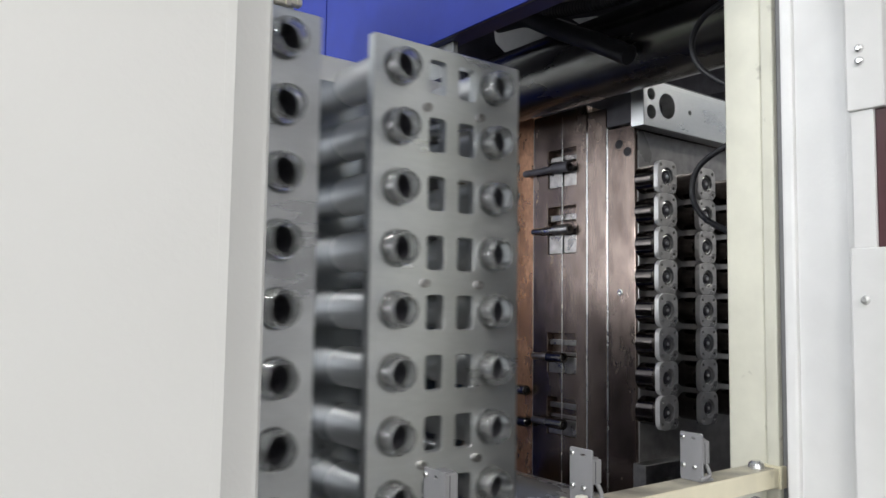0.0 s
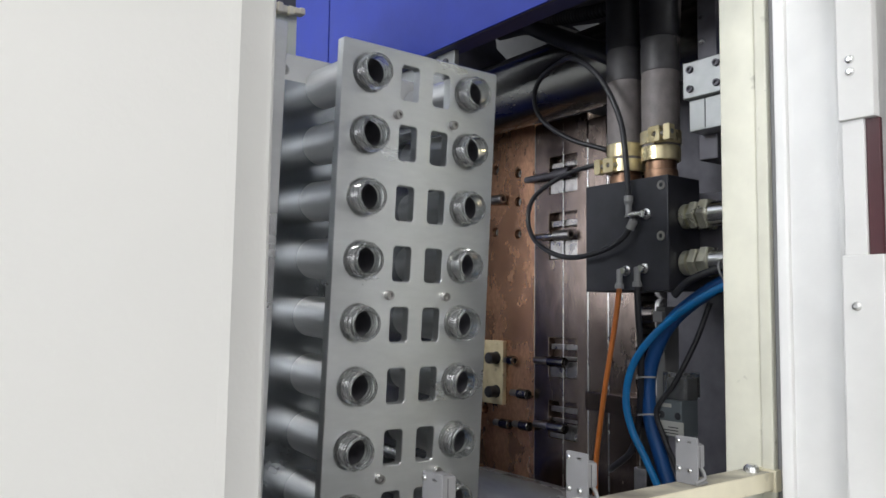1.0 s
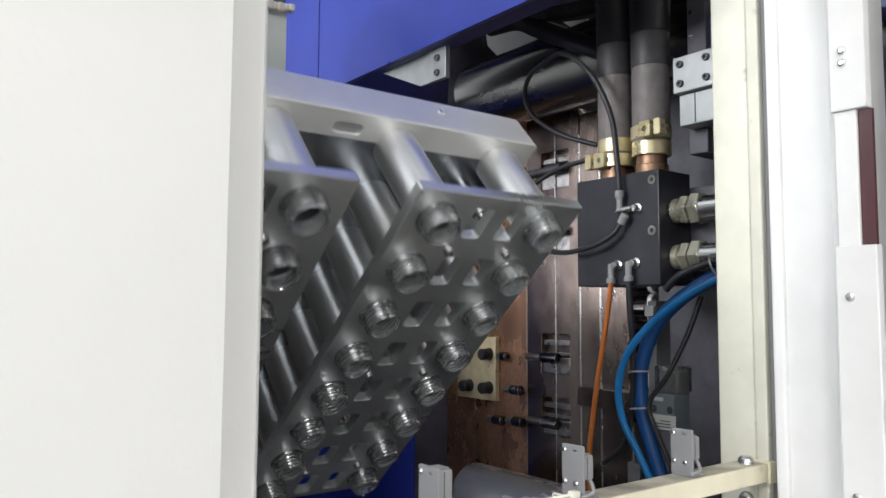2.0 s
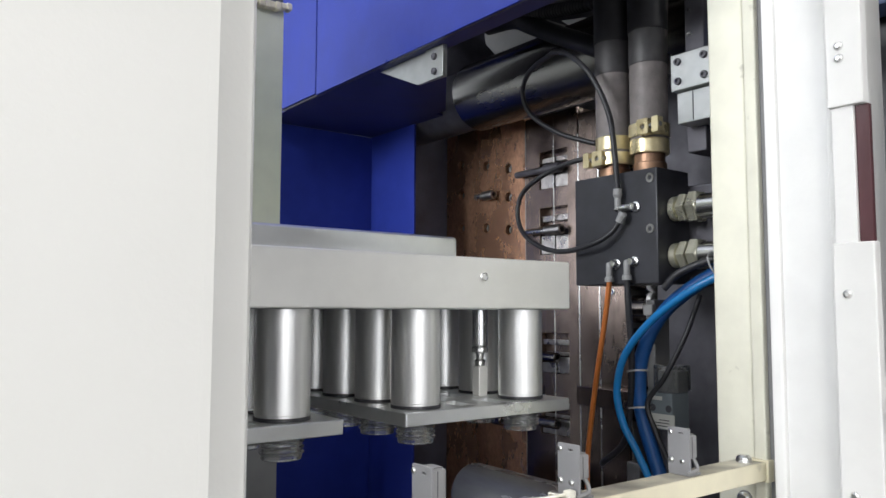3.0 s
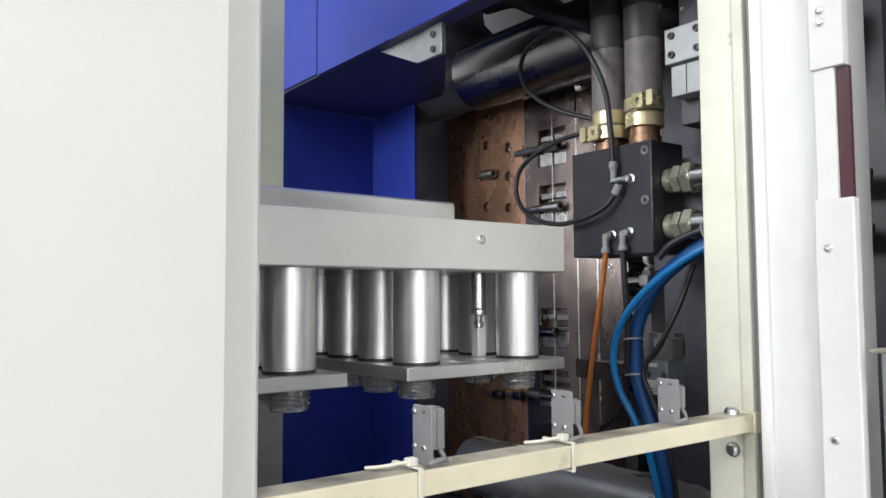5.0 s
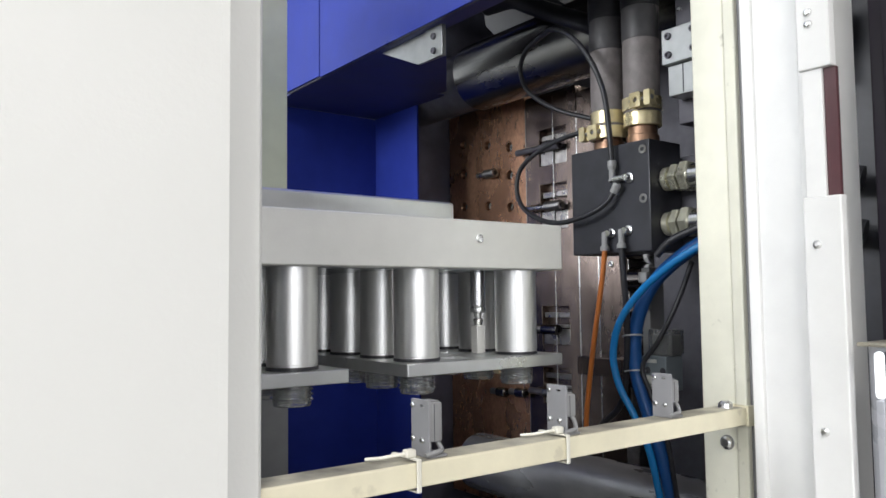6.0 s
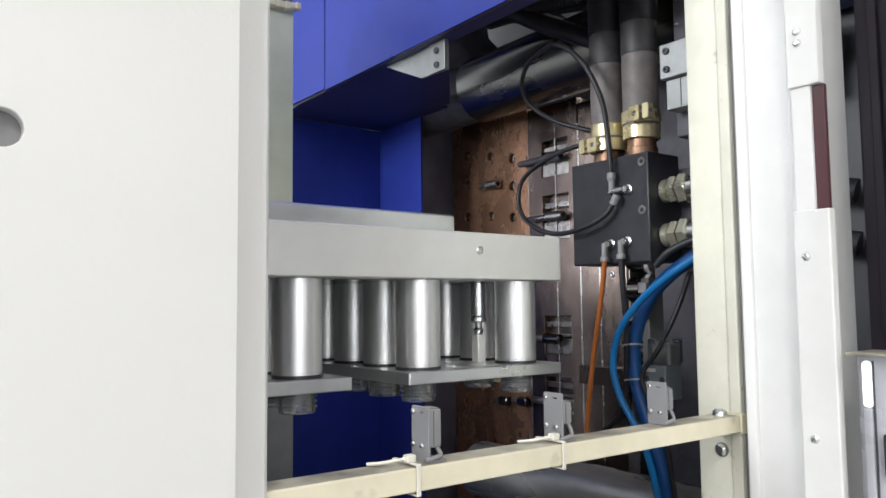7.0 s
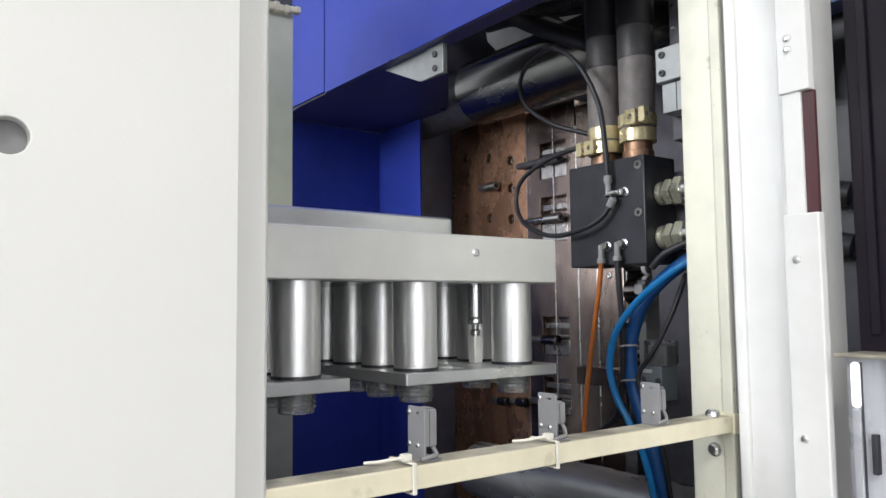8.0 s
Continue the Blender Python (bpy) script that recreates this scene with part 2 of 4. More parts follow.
def holed(outline, holes, depth, bevel=0.0006):
    """A flat plate in its own x, y with holes through it, `depth` thick along z from 0. Holes: ('c', x, y, r) or ('r', x, y, w, h, corner)."""
    cu = bpy.data.curves.new("outline", "CURVE")
    cu.dimensions, cu.fill_mode, cu.extrude, cu.bevel_depth, cu.bevel_resolution = "2D", "BOTH", depth / 2 - bevel, bevel, 0

    def loop(points):
        s = cu.splines.new("POLY")
        s.points.add(len(points) - 1)
        for p, (x, y) in zip(s.points, points):
            p.co = (x, y, 0, 1)
        s.use_cyclic_u = True

    def rounded(x, y, w, h, c):
        pts = []
        for sx, sy, a0 in ((1, 1, 0), (-1, 1, 90), (-1, -1, 180), (1, -1, 270)):
            for k in range(5):
                a = radians(a0 + 22.5 * k)
                pts.append((x + sx * (w / 2 - c) + c * math.cos(a), y + sy * (h / 2 - c) + c * math.sin(a)))
        return pts

    x0, x1, y0, y1 = outline[:4]
    loop(rounded((x0 + x1) / 2, (y0 + y1) / 2, x1 - x0, y1 - y0, outline[4] if len(outline) > 4 else 0.001))
    for h in holes:
        if h[0] == "c":
            loop([(h[1] + h[3] * math.cos(6.2831853 * k / 28), h[2] + h[3] * math.sin(6.2831853 * k / 28)) for k in range(28)])
        else:
            loop(rounded(*h[1:]))
    ob = bpy.data.objects.new("outline", cu)
    scene.collection.objects.link(ob)
    bpy.context.view_layer.update()
    me = bpy.data.meshes.new_from_object(ob.evaluated_get(bpy.context.evaluated_depsgraph_get()))
    bm = bmesh.new()
    bm.from_mesh(me)
    bmesh.ops.translate(bm, verts=bm.verts, vec=(0, 0, depth / 2))
    bmesh.ops.remove_doubles(bm, verts=bm.verts, dist=1e-6)
    bpy.data.objects.remove(ob)
    bpy.data.curves.remove(cu)
    bpy.data.meshes.remove(me)
    return bm


FACE_NEAR = Matrix(((1, 0, 0, 0), (0, 0, 1, 0), (0, 1, 0, 0), (0, 0, 0, 1)))      # plate x, y -> world x, z; depth -> +y
FACE_SIDE = Matrix(((0, 0, 1, 0), (1, 0, 0, 0), (0, 1, 0, 0), (0, 0, 0, 1)))      # plate x, y -> world y, z; depth -> +x


def placed(bm, m):
    bmesh.ops.transform(bm, matrix=m, verts=bm.verts)
    return bm


def hose(name, points, r, mat, parent, label="", seg=8, ribbed=False):
    """A bent tube along a smooth line through points, plain or corrugated."""
    pts = [Vector(p) for p in points]
    ext = [2 * pts[0] - pts[1], *pts, 2 * pts[-1] - pts[-2]]
    line = []
    for i in range(1, len(ext) - 2):
        p0, p1, p2, p3 = ext[i - 1:i + 3]
        for k in range(seg):
            t = k / seg
            line.append(0.5 * (2 * p1 + (p2 - p0) * t + (2 * p0 - 5 * p1 + 4 * p2 - p3) * t * t + (3 * p1 - p0 - 3 * p2 + p3) * t ** 3))
    line.append(pts[-1])
    bm = bmesh.new()
    rings, side = [], None
    for i, p in enumerate(line):
        d = (line[min(i + 1, len(line) - 1)] - line[max(i - 1, 0)]).normalized()
        side = d.orthogonal().normalized() if side is None else (side - d * side.dot(d)).normalized()
        up = d.cross(side)
        rr = r * 0.80 if ribbed and i % 4 < 2 else r
        rings.append([bm.verts.new(p + rr * (math.cos(6.2831853 * k / 20) * side + math.sin(6.2831853 * k / 20) * up)) for k in range(20)])
    for p, q in zip(rings, rings[1:]):
        for k in range(20):
            bm.faces.new((p[k], p[(k + 1) % 20], q[(k + 1) % 20], q[k]))
    bm.faces.new(rings[0]), bm.faces.new(rings[-1])
    return part(name, bm, mat, parent, label)


def screw(parent, at, axis, r=0.004, h=0.004, mat=None, name="screw"):
    """A socket-head screw whose head points along axis."""
    bm = bmesh.new()
    lathe(bm, [(0.0001, h - 0.0015), (r * 0.45, h - 0.0015), (r * 0.5, h), (r * 0.9, h), (r, h * 0.8), (r, -0.001)], at, axis, 16)
    return part(name, bm, mat or BRIGHT, parent)

# ---------------------------------------------------------------- the hall round the machine
def hall():
    bm = box(bmesh.new(), -6, 7, -6, 7, -0.2, 0.0)
    thing("floor", bm, CONCRETE, "grey worn concrete factory hall floor", "floor", kind="structure")
    bm = box(bmesh.new(), -6, 7, -6, 7, 4.4, 4.6)
    thing("ceiling", bm, HALL, "grey plastered factory hall ceiling", "ceiling", kind="structure")
    for name, b in (("wall_north", (-6, 7, 6.8, 7)), ("wall_east", (6.8, 7, -5.8, 6.8))):
        thing(name, box(bmesh.new(), *b, 0.0, 4.4), HALL, "plain grey factory hall wall", "wall", kind="structure")
    holes = [("r", (y0 + y1) / 2, (z0 + z1) / 2, y1 - y0, z1 - z0, 0.01) for y0, y1, z0, z1, watts in ADDED_WINDOWS]
    bm = placed(holed((-5.8, 6.8, 0.0, 4.4), holes, 0.2, 0.002), Matrix.Translation((-6.0, 0, 0)) @ FACE_SIDE)
    thing("wall_west", bm, HALL, "plain grey factory hall wall with added window openings", "wall", kind="structure")
    for number, (y0, y1, z0, z1, watts) in enumerate(ADDED_WINDOWS, 1):
        win = holder("window_%d" % number, (-5.9, (y0 + y1) / 2, z0), "unseen window with white bars, added to light the machine", "window", kind="structure")
        for k in range(5):
            y = y0 + 0.03 + (y1 - y0 - 0.06) * k / 4
            part("mullion", box(bmesh.new(), -5.83, -5.80, y - 0.025, y + 0.025, z0, z1, 0.004), WHITE_TRIM, win)
        for z in (z0 + 0.025, z1 - 0.025):
            part("transom", box(bmesh.new(), -5.826, -5.804, y0, y1, z - 0.025, z + 0.025, 0.004), WHITE_TRIM, win)
    x0, x1, z0, z1 = ADDED_SOUTH_WINDOW
    bm = placed(holed((-5.8, 6.8, 0.0, 4.4), [("r", (x0 + x1) / 2, (z0 + z1) / 2, x1 - x0, z1 - z0, 0.01)], 0.2, 0.002), Matrix.Translation((0, -6.0, 0)) @ FACE_NEAR)
    thing("wall_south", bm, HALL, "plain grey factory hall wall with an added window opening", "wall", kind="structure")
    win = holder("window_4", ((x0 + x1) / 2, -5.9, z0), "unseen window with white bars, added to light the machine", "window", kind="structure")
    for k in range(5):
        x = x0 + 0.03 + (x1 - x0 - 0.06) * k / 4
        part("mullion", box(bmesh.new(), x - 0.025, x + 0.025, -5.83, -5.80, z0, z1, 0.004), WHITE_TRIM, win)
    for z in (z0 + 0.025, z1 - 0.025):
        part("transom", box(bmesh.new(), x0, x1, -5.826, -5.804, z - 0.025, z + 0.025, 0.004), WHITE_TRIM, win)
    for lx, ly, share in HALL_LIGHTS:
        lamp = holder("ceiling_light", (lx, ly, LIGHT_Z, 0, 0, 20), "long white hall light hanging from the ceiling", "light", "hall lights")
        m = pose(lx, ly, LIGHT_Z, 0, 0, 20)
        part("housing", placed(box(bmesh.new(), -0.65, 0.65, -0.1, 0.1, 0.0, 0.06, 0.01), m), WHITE_TRIM, lamp)
        for sx in (-0.5, 0.5):
            part("hanger", placed(rod(bmesh.new(), (sx, 0, 0.06), (sx, 0, 1.2), 0.004, seg=8), m), BRIGHT, lamp)


hall()


# ---------------------------------------------------------------- guard round the machine
def guard_panel():
    ob = holder("machine_guard", (-0.4, 0.37, 0.2), "white powder-coated sheet-metal guard panel with a round hole", "guard panel")
    bm = placed(holed((-1.4, 0.1634, 0.25, 2.25), [("c", 0.0525, 1.4435, 0.0096)], 0.010, 0.0005), Matrix.Translation((0, 0.357, 0)) @ FACE_NEAR)
    part("sheet", bm, WHITE, ob)
    bm = bmesh.new()
    # rolled edge that turns away from the room
    pts = [(0.1600, 0.3569), (0.1648, 0.3569), (0.1830, 0.3672), (0.1858, 0.3678), (0.1878, 0.3694), (0.1892, 0.3722), (0.1896, 0.3755), (0.1886, 0.3785), (0.1600, 0.3785)]
    lo, hi = ([bm.verts.new((x, y, z)) for x, y in pts] for z in (0.25, 2.25))
    for i in range(len(pts)):
        j = (i + 1) % len(pts)
        bm.faces.new((lo[i], lo[j], hi[j], hi[i]))
    bm.faces.new(lo), bm.faces.new(hi)
    part("rolled_edge", bm, WHITE, ob, "rounded white edge strip")
    # added disc that gives the open hole its grey
    part("hole_disc", lathe(bmesh.new(), [(0.0001, 0.0), (0.0092, 0.0), (0.0094, 0.002)], (0.0525, 0.3655, 1.4435), (0, 1, 0), 32), GREY_PLASTIC, ob, "grey disc set back in the hole")
    part("backing", box(bmesh.new(), -1.4, 0.160, 0.374, 0.384, 0.25, 2.25), DARK, ob)
    return ob


guard_panel()


# unseen sheet below the rail, added to shade the lower bay
def lower_light_block():
    ob = holder("lower_shade_sheet", (-0.37, 0.366, 0.0), "unseen white sheet added under the rail to shade the bay", "guard panel")
    part("sheet", box(bmesh.new(), 0.19, 0.64, 0.372, 0.384, 0.0, 1.14, 0.001), WHITE, ob)
    return ob


lower_light_block()


def guard_post():
    ob = holder("guard_post", (0.652, 0.43, 0.0), "cream painted square steel post with scuffs", "post")
    part("tube", box(bmesh.new(), 0.660, 0.702, 0.3882, 0.4255, 0.0, 2.4, 0.004, 3), POST_CREAM, ob)
    part("foot", box(bmesh.new(), 0.64, 0.72, 0.37, 0.445, 0.0, 0.012, 0.002), POST_CREAM, ob)
    bm = bmesh.new()
    lathe(bm, [(0.0001, 0.0055), (0.004, 0.0055), (0.0058, 0.004), (0.0062, 0.0)], (0.6598, 0.3985, 1.2215), (-1, 0, 0), 16)
    part("bolt", bm, BRIGHT, ob)
    part("washer", lathe(bmesh.new(), [(0.0001, 0.0012), (0.0068, 0.0012), (0.0068, 0)], (0.6598, 0.3985, 1.2215), (-1, 0, 0), 20), GREY_PLASTIC, ob)
    return ob


guard_post()


def white_column():
    ob = holder("white_column", (0.67, 0.33, 0.0), "white painted machine corner column with screwed cover strips", "column")
    part("shell", box(bmesh.new(), 0.645, 0.72, 0.296, 0.3615, 0.0, 2.4, 0.004, 3), WHITE_TRIM, ob)
    part("gasket", box(bmesh.new(), 0.658, 0.70, 0.3765, 0.3880, 0.0, 2.4, 0.002), POST_CREAM, ob, "off-white sealing strip")
    part("groove", box(bmesh.new(), 0.664, 0.70, 0.3616, 0.3764, 0.0, 2.4), GREY_PLASTIC, ob, "grey shadow groove")
    part("web", box(bmesh.new(), 0.6246, 0.6449, 0.2800, 0.3000, 0.0, 2.4, 0.001), WHITE_TRIM, ob)
    part("lip", box(bmesh.new(), 0.641, 0.650, 0.3495, 0.3610, 0.0, 2.4, 0.003, 2), WHITE_TRIM, ob)
    for z0, z1, y0 in ((1.5370, 2.4, 0.2675), (0.0, 1.4345, 0.2640)):
        strip = part("cover_strip", box(bmesh.new(), 0.615, 0.6245, y0, 0.2945, z0, z1, 0.0012), WHITE_TRIM, ob, "folded white cover strip")
    part("cover_strip", box(bmesh.new(), 0.6175, 0.630, 0.2765, 0.2925, 1.4345, 1.5369, 0.0006), WHITE_TRIM, ob, "narrow white strip")
    part("seal", box(bmesh.new(), 0.6200, 0.6245, 0.2660, 0.2762, 1.4347, 1.5367, 0.0008), RED, ob, "dark red rubber seal")
    for z in (1.5830, 1.5735, 1.3965, 1.251, 1.02, 1.75):
        bm = lathe(bmesh.new(), [(0.0001, 0.0024), (0.0016, 0.0024), (0.0029, 0.0016), (0.0035, 0.0)], (0.615, 0.284, z), (-1, 0, 0), 18)
        part("screw", bm, BRIGHT, ob)
    return ob


white_column()


def tinted_door():
    ob = holder("tinted_door", (0.66, -0.1, 0.3), "dark tinted glossy machine door with vertical ribs", "door")
    part("sheet", box(bmesh.new(), 0.652, 0.664, -0.9, 0.255, 0.2, 2.3, 0.002), DOOR_DARK, ob)
    for y0, y1, x in ((0.236, 0.2435, 0.648), (0.214, 0.2185, 0.644), (0.18, 0.205, 0.648)):
        part("rib", box(bmesh.new(), x, 0.652, y0, y1, 1.335, 2.3, 0.001), DOOR_DARK, ob)
    return ob


tinted_door()


def side_cabinet():
    """The pale rounded cabinet edge low down before the dark door."""
    ob = holder("side_cabinet", (0.60, 0.21, 0.3), "smoky grey cabinet with a rounded pale corner and glowing reflection strip", "cabinet")
    bm = bmesh.new()
    rod(bm, (0.632, 0.2385, 0.3), (0.632, 0.2385, 1.318), 0.0165, seg=28)
    part("corner", bm, PALE_PILLAR, ob, "rounded pale grey corner profile")
    part("body", box(bmesh.new(), 0.640, 0.70, 0.05, 0.226, 0.3, 1.318, 0.004), SMOKY, ob)
    part("reflection_strip", box(bmesh.new(), 0.6120, 0.6200, 0.2380, 0.2452, 1.280, 1.3150, 0.0034, 5), REFLECTION_GLOW, ob, "glowing strip in place of a reflected highlight")
    part("pale_strip", box(bmesh.new(), 0.6125, 0.6165, 0.2380, 0.2452, 0.32, 1.2795, 0.0018, 4), PALE_PILLAR, ob)
    part("seam", box(bmesh.new(), 0.6135, 0.6165, 0.2366, 0.2372, 0.32, 1.3150), INK_AND_SHADE, ob)
    part("top_edge", box(bmesh.new(), 0.608, 0.70, 0.05, 0.2545, 1.3185, 1.3215, 0.0010), GREASE, ob, "brown dusty top edge")
    part("latch", box(bmesh.new(), 0.6095, 0.616, 0.2255, 0.2300, 1.232, 1.262, 0.001), BLACK, ob, "small black latch")
    return ob


side_cabinet()


def rail():
    ob = holder("guard_rail", (0.4, 0.388, 1.2405), "cream painted flat guard rail with greasy top", "rail")
    part("bar", box(bmesh.new(), -0.3, 0.668, 0.3755, 0.4005, 1.2405, 1.256, 0.0012), CREAM, ob)
    part("grease_film", box(bmesh.new(), -0.29, 0.652, 0.3772, 0.3990, 1.2560, 1.25615), GREASE, ob, "greasy dirt film")
    bm = lathe(bmesh.new(), [(0.0001, 0.006), (0.004, 0.006), (0.0062, 0.004), (0.0066, 0.0)], (0.642, 0.388, 1.2562), (0, 0, 1), 18)
    part("bolt", bm, BRIGHT, ob)
    part("end_lug", box(bmesh.new(), 0.655, 0.672, 0.3735, 0.4015, 1.239, 1.2575, 0.001), CREAM, ob)
    return ob


rail()


def sensor(x, z0, z1):
    """A small grey position switch on an upright bracket plate; x is the plate's near corner, z0 and z1 the switch's ends."""
    ob = holder("position_switch", (x, 0.388, 1.2562), "grey plastic position switch on a screwed bracket plate", "switch", "switches on the rail")
    y0 = 0.3792
    bm = placed(holed((y0, y0 + 0.0195, 1.2582, 1.2925, 0.0010), [("r", y0 + 0.0075, 1.2886, 0.0048, 0.0020, 0.0009)], 0.0018, 0.0003), Matrix.Translation((x - 0.0018, 0, 0)) @ FACE_SIDE)
    part("bracket", bm, BRACKET_GREY, ob, "light grey bracket plate with a slot")
    part("body", box(bmesh.new(), x + 0.0002, x + 0.0098, y0 + 0.0008, y0 + 0.0160, z0, z1, 0.0014, 3), SWITCH_GREY, ob)
    part("cover_joint", box(bmesh.new(), x + 0.0030, x + 0.0034, y0 + 0.0005, y0 + 0.0009, z0 + 0.001, z1 - 0.001), INK_AND_SHADE, ob)
    part("top_cap", box(bmesh.new(), x + 0.0015, x + 0.0088, y0 + 0.003, y0 + 0.0140, z1, z1 + 0.0008, 0.0003), GREY_PLASTIC, ob)
    part("foot", box(bmesh.new(), x - 0.0018, x + 0.013, y0, y0 + 0.0195, 1.2562, 1.2582, 0.0006), BRACKET_GREY, ob)
    for y, z in ((y0 + 0.0166, 1.2890), (y0 + 0.0164, 1.2675), (y0 + 0.0062, 1.2672)):
        part("screw", lathe(bmesh.new(), [(0.0001, 0.0020), (0.0012, 0.0020), (0.0019, 0.0010), (0.0020, 0)], (x - 0.0018, y, z), (-1, 0, 0), 14), BRIGHT, ob)
    hose("cable", [(x + 0.0072, y0 + 0.004, z0 + 0.001), (x + 0.0090, y0 + 0.002, z0 - 0.004), (x + 0.0085, y0 + 0.0005, 1.2606), (x + 0.004, y0 - 0.0003, 1.2600), (x - 0.004, y0 + 0.0005, 1.2585)], 0.0016, SWITCH_GREY, ob)
    return ob


for sx, sz0, sz1 in ((0.3070, 1.2660, 1.2912), (0.4305, 1.2695, 1.2860), (0.5545, 1.2690, 1.2870)):
    sensor(sx, sz0, sz1)


def cable_tie(x):
    ob = holder("cable_tie", (x, 0.388, 1.2392), "off-white nylon cable tie round the rail", "cable tie", "ties on the rail")
    bm = bmesh.new()
    y0, y1, z0, z1, t = 0.3742, 0.4018, 1.2392, 1.2573, 0.0013
    for b in ((y0 - t, y0, z0 - t, z1 + t), (y1, y1 + t, z0 - t, z1 + t), (y0, y1, z0 - t, z0), (y0, y1, z1, z1 + t)):
        box(bm, x - 0.0018, x + 0.0018, *b, 0.0005, 1)
    part("strap", bm, TIE, ob)
    part("head", box(bmesh.new(), x - 0.0042, x + 0.0030, 0.380, 0.3865, 1.2584, 1.2634, 0.0012, 3), TIE, ob)
    hose("tail", [(x - 0.003, 0.384, 1.2608), (x - 0.010, 0.386, 1.2602), (x - 0.018, 0.391, 1.2588), (x - 0.024, 0.398, 1.2578)], 0.0011, TIE, ob)
    return ob


for tx in (0.2935, 0.4245):
    cable_tie(tx)


# ---------------------------------------------------------------- machine body
def blue_cover():
    ob = holder("blue_cover", (0.9, 1.1, 1.8), "blue painted sheet-metal cover over the clamp unit", "machine cover")
    part("panel", box(bmesh.new(), 0.7255, 0.7300, 0.45, 1.3255, 1.799, 2.5, 0.001), BLUE, ob)
    part("panel", box(bmesh.new(), 0.7245, 0.7300, 1.3280, 1.478, 1.802, 2.5, 0.001), BLUE, ob)
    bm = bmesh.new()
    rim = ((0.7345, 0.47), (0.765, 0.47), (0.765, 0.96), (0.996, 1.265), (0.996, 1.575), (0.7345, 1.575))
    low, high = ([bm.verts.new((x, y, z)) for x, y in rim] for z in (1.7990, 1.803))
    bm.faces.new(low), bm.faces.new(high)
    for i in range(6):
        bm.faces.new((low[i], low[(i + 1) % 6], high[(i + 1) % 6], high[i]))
    part("underside", bm, SHADED_BLUE, ob, "blue underside with its shade in the colour")
    part("underside_lip", box(bmesh.new(), 0.9962, 1.015, 1.30, 1.575, 1.7990, 1.803), SHADED_BLUE, ob)
    # added dark sheet, so the mould plates mirror dark instead of blue
    part("dark_reflector", box(bmesh.new(), 0.7302, 0.7340, 0.45, 1.478, 1.7995, 2.40), DARK, ob, "unseen dark sheet that darkens the mould's reflections")
    part("rear_wall", box(bmesh.new(), 0.66, 1.0103, 1.5760, 1.581, 0.6, 1.7988), BLUE, ob)
    part("inner_wall", box(bmesh.new(), 1.0105, 1.0150, 1.398, 1.581, 0.6, 1.7988), BLUE, ob)
    part("top", box(bmesh.new(), 0.7305, 1.15, 0.45, 1.8, 2.42, 2.425), BLUE, ob)
    return ob


blue_cover()


def cream_wall():
    ob = holder("inner_guard_wall", (0.2, 1.23, 0.2), "pale green-cream painted inner guard wall with a ragged foam seal on top", "guard wall", kind="structure")
    part("sheet", box(bmesh.new(), -1.399, 0.603, 1.215, 1.222, 1.44, 1.90, 0.001), GREENISH, ob)
    # two unseen sheets, added to keep window light off the low blue wall
    part("bay_light_block", box(bmesh.new(), -1.41, -1.40, 0.386, 1.60, 0.3, 1.72), GREENISH, ob)
    part("end_light_block", box(bmesh.new(), 0.592, 0.598, 1.2226, 1.5755, 0.3, 1.42), BLOCK_DARK, ob)
    # lower part of the same wall, its shade given as grey colour
    part("shaded_lower_sheet", box(bmesh.new(), -1.399, 0.606, 1.2155, 1.2225, 0.3, 1.4395, 0.001), GREY_LIGHT, ob, "lower wall sheet, grey in place of shade")
    bm = bmesh.new()
    rng = random.Random(4)
    for k in range(46):
        x = 0.15 + k * 0.0100
        box(bm, x, x + 0.0112, 1.198 + 0.004 * rng.random(), 1.2148, 1.8930 + 0.006 * rng.random(), 1.909 + 0.004 * rng.random(), 0.002, 1)
    part("foam_seal", bm, CREAM, ob, "ragged cream foam seal")
    return ob


cream_wall()


# unseen sheet above the opening, added to cut high front light
def header_light_block():
    ob = holder("header_light_block", (0.42, 0.366, 1.705), "unseen white sheet added over the opening to block front light", "guard panel", kind="structure")
    part("sheet", box(bmesh.new(), 0.1915, 0.6435, 0.357, 0.367, 1.705, 2.25, 0.001), WHITE_TRIM, ob)
    return ob


header_light_block()


def cover_bracket():
    ob = holder("cover_bracket", (0.747, 1.0, 1.75), "aluminium angle bracket bolted under the blue cover", "bracket")
    bm = bmesh.new()
    pts = [(0.747, 0.944, 1.7985), (0.747, 1.128, 1.7985), (0.747, 1.017, 1.7500), (0.747, 0.944, 1.7470)]
    v = [[bm.verts.new((x + d, y, z)) for x, y, z in pts] for d in (0.0, 0.005)]
    bm.faces.new(v[0]), bm.faces.new(v[1])
    for i in range(4):
        bm.faces.new((v[0][i], v[0][(i + 1) % 4], v[1][(i + 1) % 4], v[1][i]))
    part("web", bm, ALU_DULL, ob)
    part("flange", box(bmesh.new(), 0.7435, 0.7465, 0.944, 0.990, 1.7475, 1.7985, 0.0006), ALU_DULL, ob)
    for z in (1.783, 1.759):
        screw(ob, (0.7435, 0.965, z), (-1, 0, 0), 0.0055, 0.004, DARK)
    return ob


cover_bracket()


